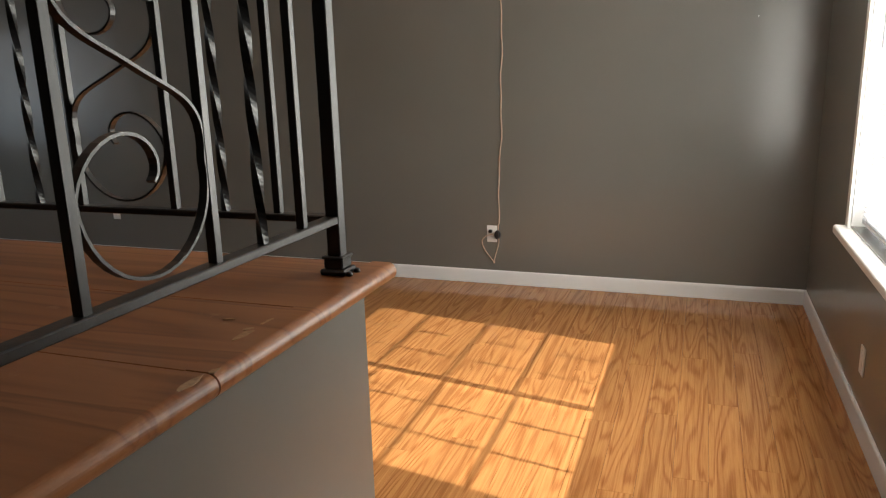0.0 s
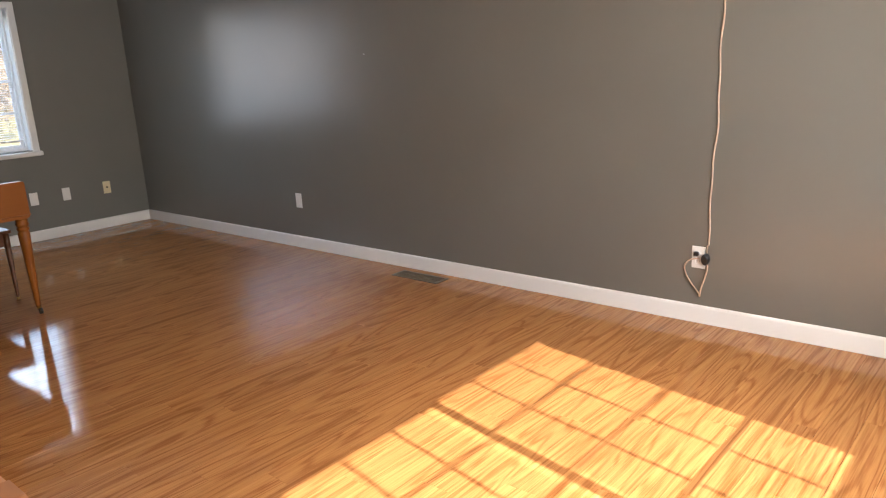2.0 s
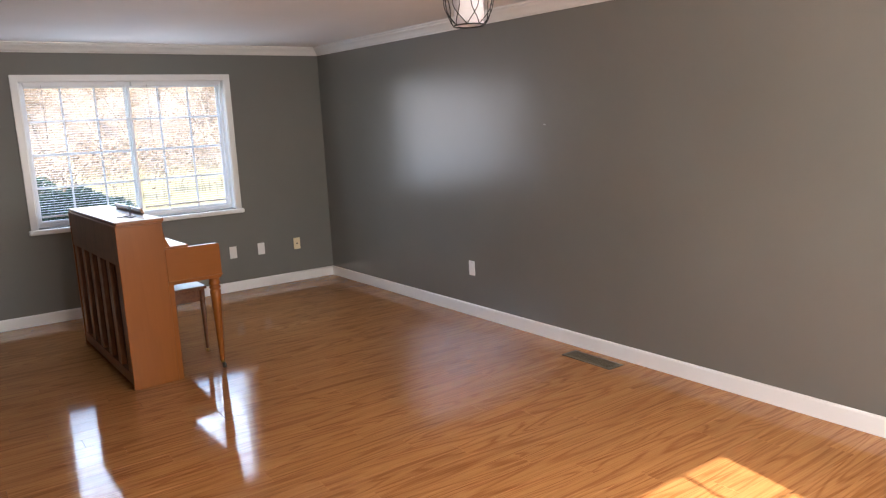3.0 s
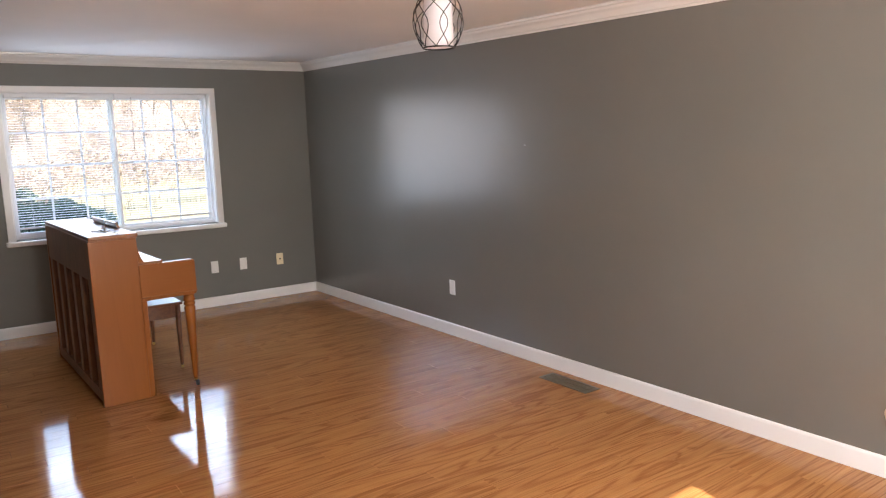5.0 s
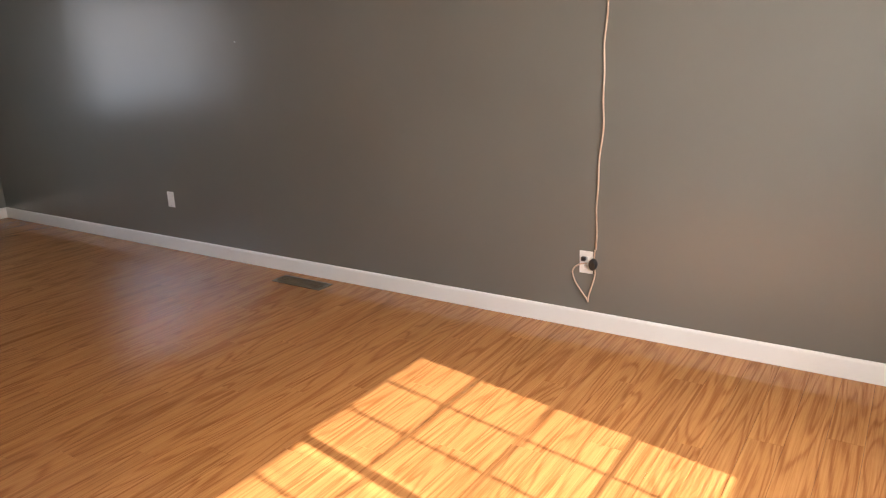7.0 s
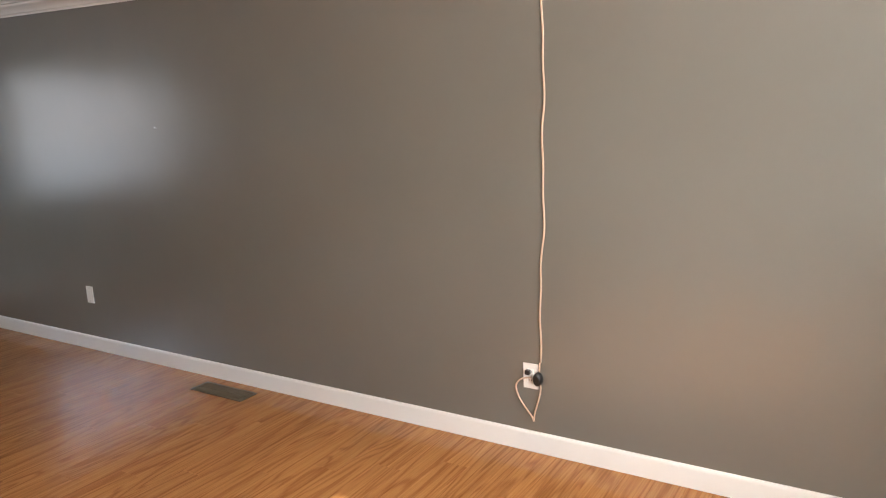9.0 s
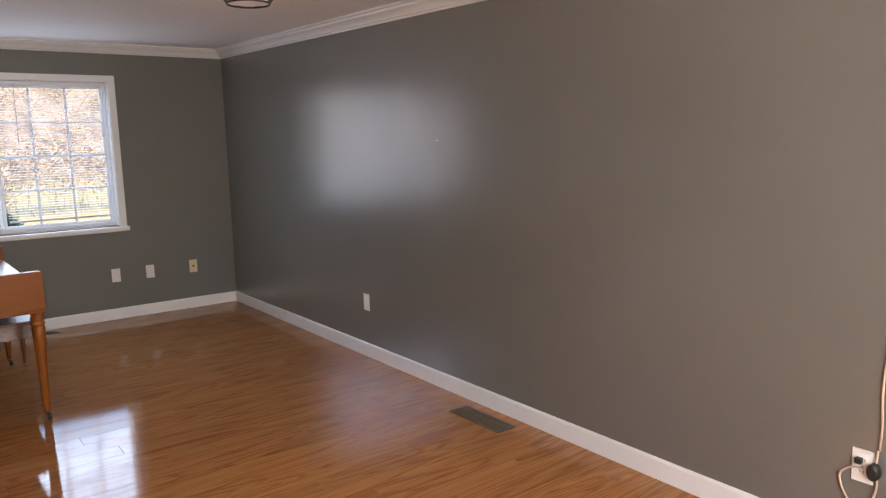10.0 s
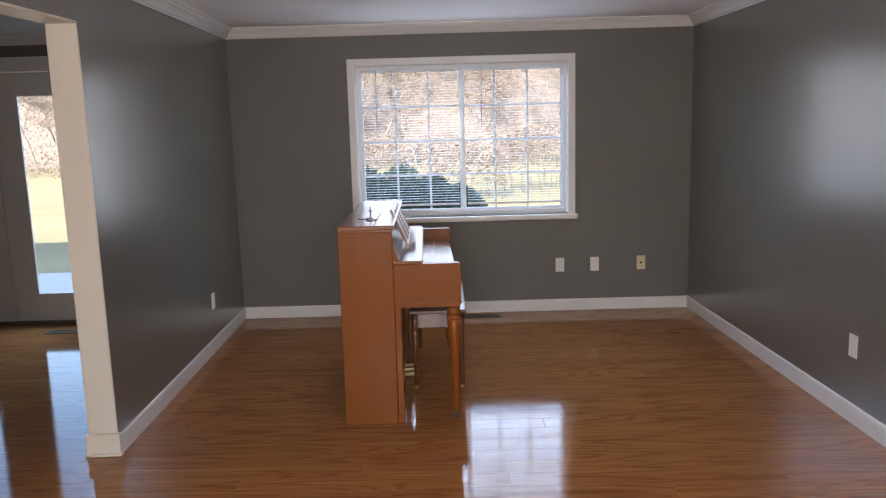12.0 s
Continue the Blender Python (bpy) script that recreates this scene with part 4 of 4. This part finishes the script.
def tree(m, seed, height, leaves, label):
    rng = random.Random(seed)
    t = thing("garden_tree", m, label, "tree", group="trees behind the lawn")
    trunk, twigs, tips = bmesh.new(), bmesh.new(), []

    def grow(bm, p, d, length, r, depth):
        pts, q = [p], p
        for i in range(4):
            d = (d + Vector((rng.gauss(0, 0.13), rng.gauss(0, 0.13), rng.gauss(0.03, 0.08)))).normalized()
            q = q + d * length / 4
            pts.append(q)
        seg = 7 if depth == 0 else 4
        rings = []
        for i, c in enumerate(pts):
            rr = r * (1 - 0.6 * i / 4)
            a = d.orthogonal().normalized()
            b = d.cross(a)
            rings.append([bm.verts.new(c + rr * (math.cos(2 * math.pi * k / seg) * a + math.sin(2 * math.pi * k / seg) * b)) for k in range(seg)])
        for u, v in zip(rings, rings[1:]):
            for k in range(seg):
                bm.faces.new((u[k], u[(k + 1) % seg], v[(k + 1) % seg], v[k]))
        if depth >= 3:
            tips.extend(pts[1:])
            return
        for i in range(5 if depth else 8):
            at = pts[rng.randint(1 if depth else 2, 4)]
            side = Vector((rng.gauss(0, 1), rng.gauss(0, 1), rng.uniform(-0.1, 0.9))).normalized()
            grow(twigs, at, (d * 0.55 + side * 0.8).normalized(), length * rng.uniform(0.42, 0.62), r * 0.36, depth + 1)

    grow(trunk, Vector((0, 0, -0.1)), Vector((rng.gauss(0, 0.04), rng.gauss(0, 0.04), 1)).normalized(), height * 0.62, height * 0.012, 0)
    part("trunk", trunk, BARK, t)
    part("branches", twigs, BARK, t)
    pts = [rng.choice(tips) + Vector((rng.gauss(0, 0.16), rng.gauss(0, 0.16), rng.gauss(0, 0.14))) for _ in range(leaves)]
    part("crown", leaf_mesh(pts, 0.05, LEAF_TAN, rng, "crown"), None, t, "sparse dry leaves")
    return t


models = [tree(pose(-38, -6, GROUND), 3, 10.0, 12000, "nearly bare tree with dry tan leaves"),
          tree(pose(-44, 3, GROUND), 5, 13.0, 14000, "nearly bare tree with dry tan leaves"),
          tree(pose(-36, -13, GROUND), 8, 7.5, 12000, "small tree with dry tan leaves")]
rng = random.Random(11)
for i in range(34):
    y = -38 + 70 * (i + rng.uniform(-0.4, 0.4)) / 34
    k = rng.choice((0, 1, 1, 2))
    copy_thing(models[k], pose(-37 - 18 * rng.random() ** 1.3 - (4 if k == 1 else 0), y, GROUND, 0, 0, rng.uniform(0, 360)))
brush = [Vector((-35 - 16 * rng.random(), -50 + 90 * rng.random(), GROUND + 5.0 * rng.random() ** 1.8)) for i in range(70000)]
thicket = new("woodland_brush", leaf_mesh(brush, 0.075, LEAF_TAN, rng, "woodland_brush"))
bm = bmesh.new()
ridge = [(-62 - 6 * math.cos(i / 40 * math.pi * 2.1), -120 + 6 * i) for i in range(41)]
top_edge = [15 + 3.5 * noise.noise(Vector((i * 0.7, 0, 3))) + 1.2 * noise.noise(Vector((i * 2.3, 5, 0))) for i in range(41)]
lower = [bm.verts.new((x, y, GROUND - 2)) for x, y in ridge]
upper = [bm.verts.new((x - 8, y, h)) for (x, y), h in zip(ridge, top_edge)]
for i in range(40):
    bm.faces.new((lower[i], lower[i + 1], upper[i + 1], upper[i]))
solid("backdrop", bm, WOODS, "far bare woods on a rise", "woods")
tagged(thicket, "tangled tan undergrowth at the edge of the woods", "undergrowth", kind="stuff")


def shrub(name, m, seed, size, count, material, label, category="shrub", leaf=0.035):
    rng = random.Random(seed)
    s = thing(name, m, label, category, group="shrubs in the garden")
    stems = bmesh.new()
    for i in range(26):
        a = Vector((rng.uniform(-0.5, 0.5) * size[0], rng.uniform(-0.5, 0.5) * size[1], -0.02))
        b = a + Vector((rng.gauss(0, 0.1), rng.gauss(0, 0.1), size[2] * rng.uniform(0.6, 0.98)))
        swept([a, (a + b) / 2 + Vector((rng.gauss(0, 0.04), rng.gauss(0, 0.04), 0)), b], 0.008, seg=4, bm=stems)
    part("stems", stems, BARK, s)
    pts = []
    for i in range(count):
        u = Vector((rng.uniform(-1, 1), rng.uniform(-1, 1), rng.random()))
        k = 0.93 + 0.16 * noise.noise(Vector((u.x * size[0] * 1.6, u.y * size[1] * 1.6, seed)))
        z = size[2] * k * rng.random() ** 0.35
        pts.append(Vector((u.x * size[0] / 2, u.y * size[1] / 2, max(0.02, z * (1.15 - 0.25 * max(abs(u.x), abs(u.y)) ** 4)))))
    part("foliage", leaf_mesh(pts, leaf, material, rng, "foliage"), None, s)
    return s


shrub("evergreen_hedge", pose(-1.75, -3.25, GROUND), 21, (1.3, 3.2, 1.27), 42000, LEAF_GREEN, "dark evergreen hedge below the garden window", "hedge")
for i, (x, y, sz) in enumerate(((-15, -1.5, 1.5), (-17, 1.2, 1.9), (-18, -4.5, 1.7), (-16, -8.5, 1.4), (-19, 5.0, 2.1), (-17, -12, 1.6))):
    shrub("garden_shrub", pose(x, y, GROUND), 40 + i, (sz * 1.4, sz * 1.6, sz), 1800, LEAF_TAN, "reddish-brown leafless garden shrub", leaf=0.07)


# ---- floor: planks last ----
PLANK, RUN = 0.127, 1.22
floor = solid("floor", boxed(-T, XE + T, SOUTH - T, T, -0.30, -0.0085), JOINT, "glossy honey-brown laminate plank floor", "floor")
floor_meshes = {}


def plank_mesh(length):
    key = round(length, 3)
    if key not in floor_meshes:
        g, c, w = 0.0004, 0.0008, PLANK / 2
        l = length / 2
        bm = bmesh.new()
        low = [bm.verts.new((x, y, -0.008)) for x, y in ((-w + g, -l + g), (w - g, -l + g), (w - g, l - g), (-w + g, l - g))]
        mid = [bm.verts.new((x, y, -0.0006)) for x, y in ((-w + g, -l + g), (w - g, -l + g), (w - g, l - g), (-w + g, l - g))]
        top = [bm.verts.new((x, y, 0.0)) for x, y in ((-w + c, -l + c), (w - c, -l + c), (w - c, l - c), (-w + c, l - c))]
        bm.faces.new(top)
        for a, b in ((low, mid), (mid, top)):
            for i in range(4):
                bm.faces.new((a[i], a[(i + 1) % 4], b[(i + 1) % 4], b[i]))
        bmesh.ops.recalc_face_normals(bm, faces=bm.faces)
        floor_meshes[key] = mesh_of(bm, LAMINATE, "plank")
    return floor_meshes[key]


def planks():
    cols = int(math.ceil(XE / PLANK))
    extra = []
    for i in range(cols):
        x = (i + 0.5) * PLANK
        start = -((i * 0.437) % 1.0) * RUN
        y = start
        edges = [0.0]
        while y > SOUTH:
            if y < -0.25:
                edges.append(y)
            y -= RUN
        edges.append(SOUTH)
        for a, b in zip(edges, edges[1:]):
            a, b = round(a / 0.02) * 0.02, round(b / 0.02) * 0.02
            if ENDX < x < LX and a < LY:
                continue
            if a - b < 0.05:
                continue
            if b < -5.0 and x > 2.2:
                extra.append((x, a, b))
                continue
            ob = new("plank", plank_mesh(a - b))
            ob.parent = floor
            ob.location = (x, (a + b) / 2, 0)
    bm = bmesh.new()
    for x, a, b in extra:
        box(bm, x - PLANK / 2 + 0.0006, x + PLANK / 2 - 0.0006, b + 0.0006, a - 0.0006, -0.008, 0.0)
    ob = new("planks_far", mesh_of(bm, LAMINATE, "planks_far"))
    ob.parent = floor
    tagged(ob, kind="stuff")


planks()
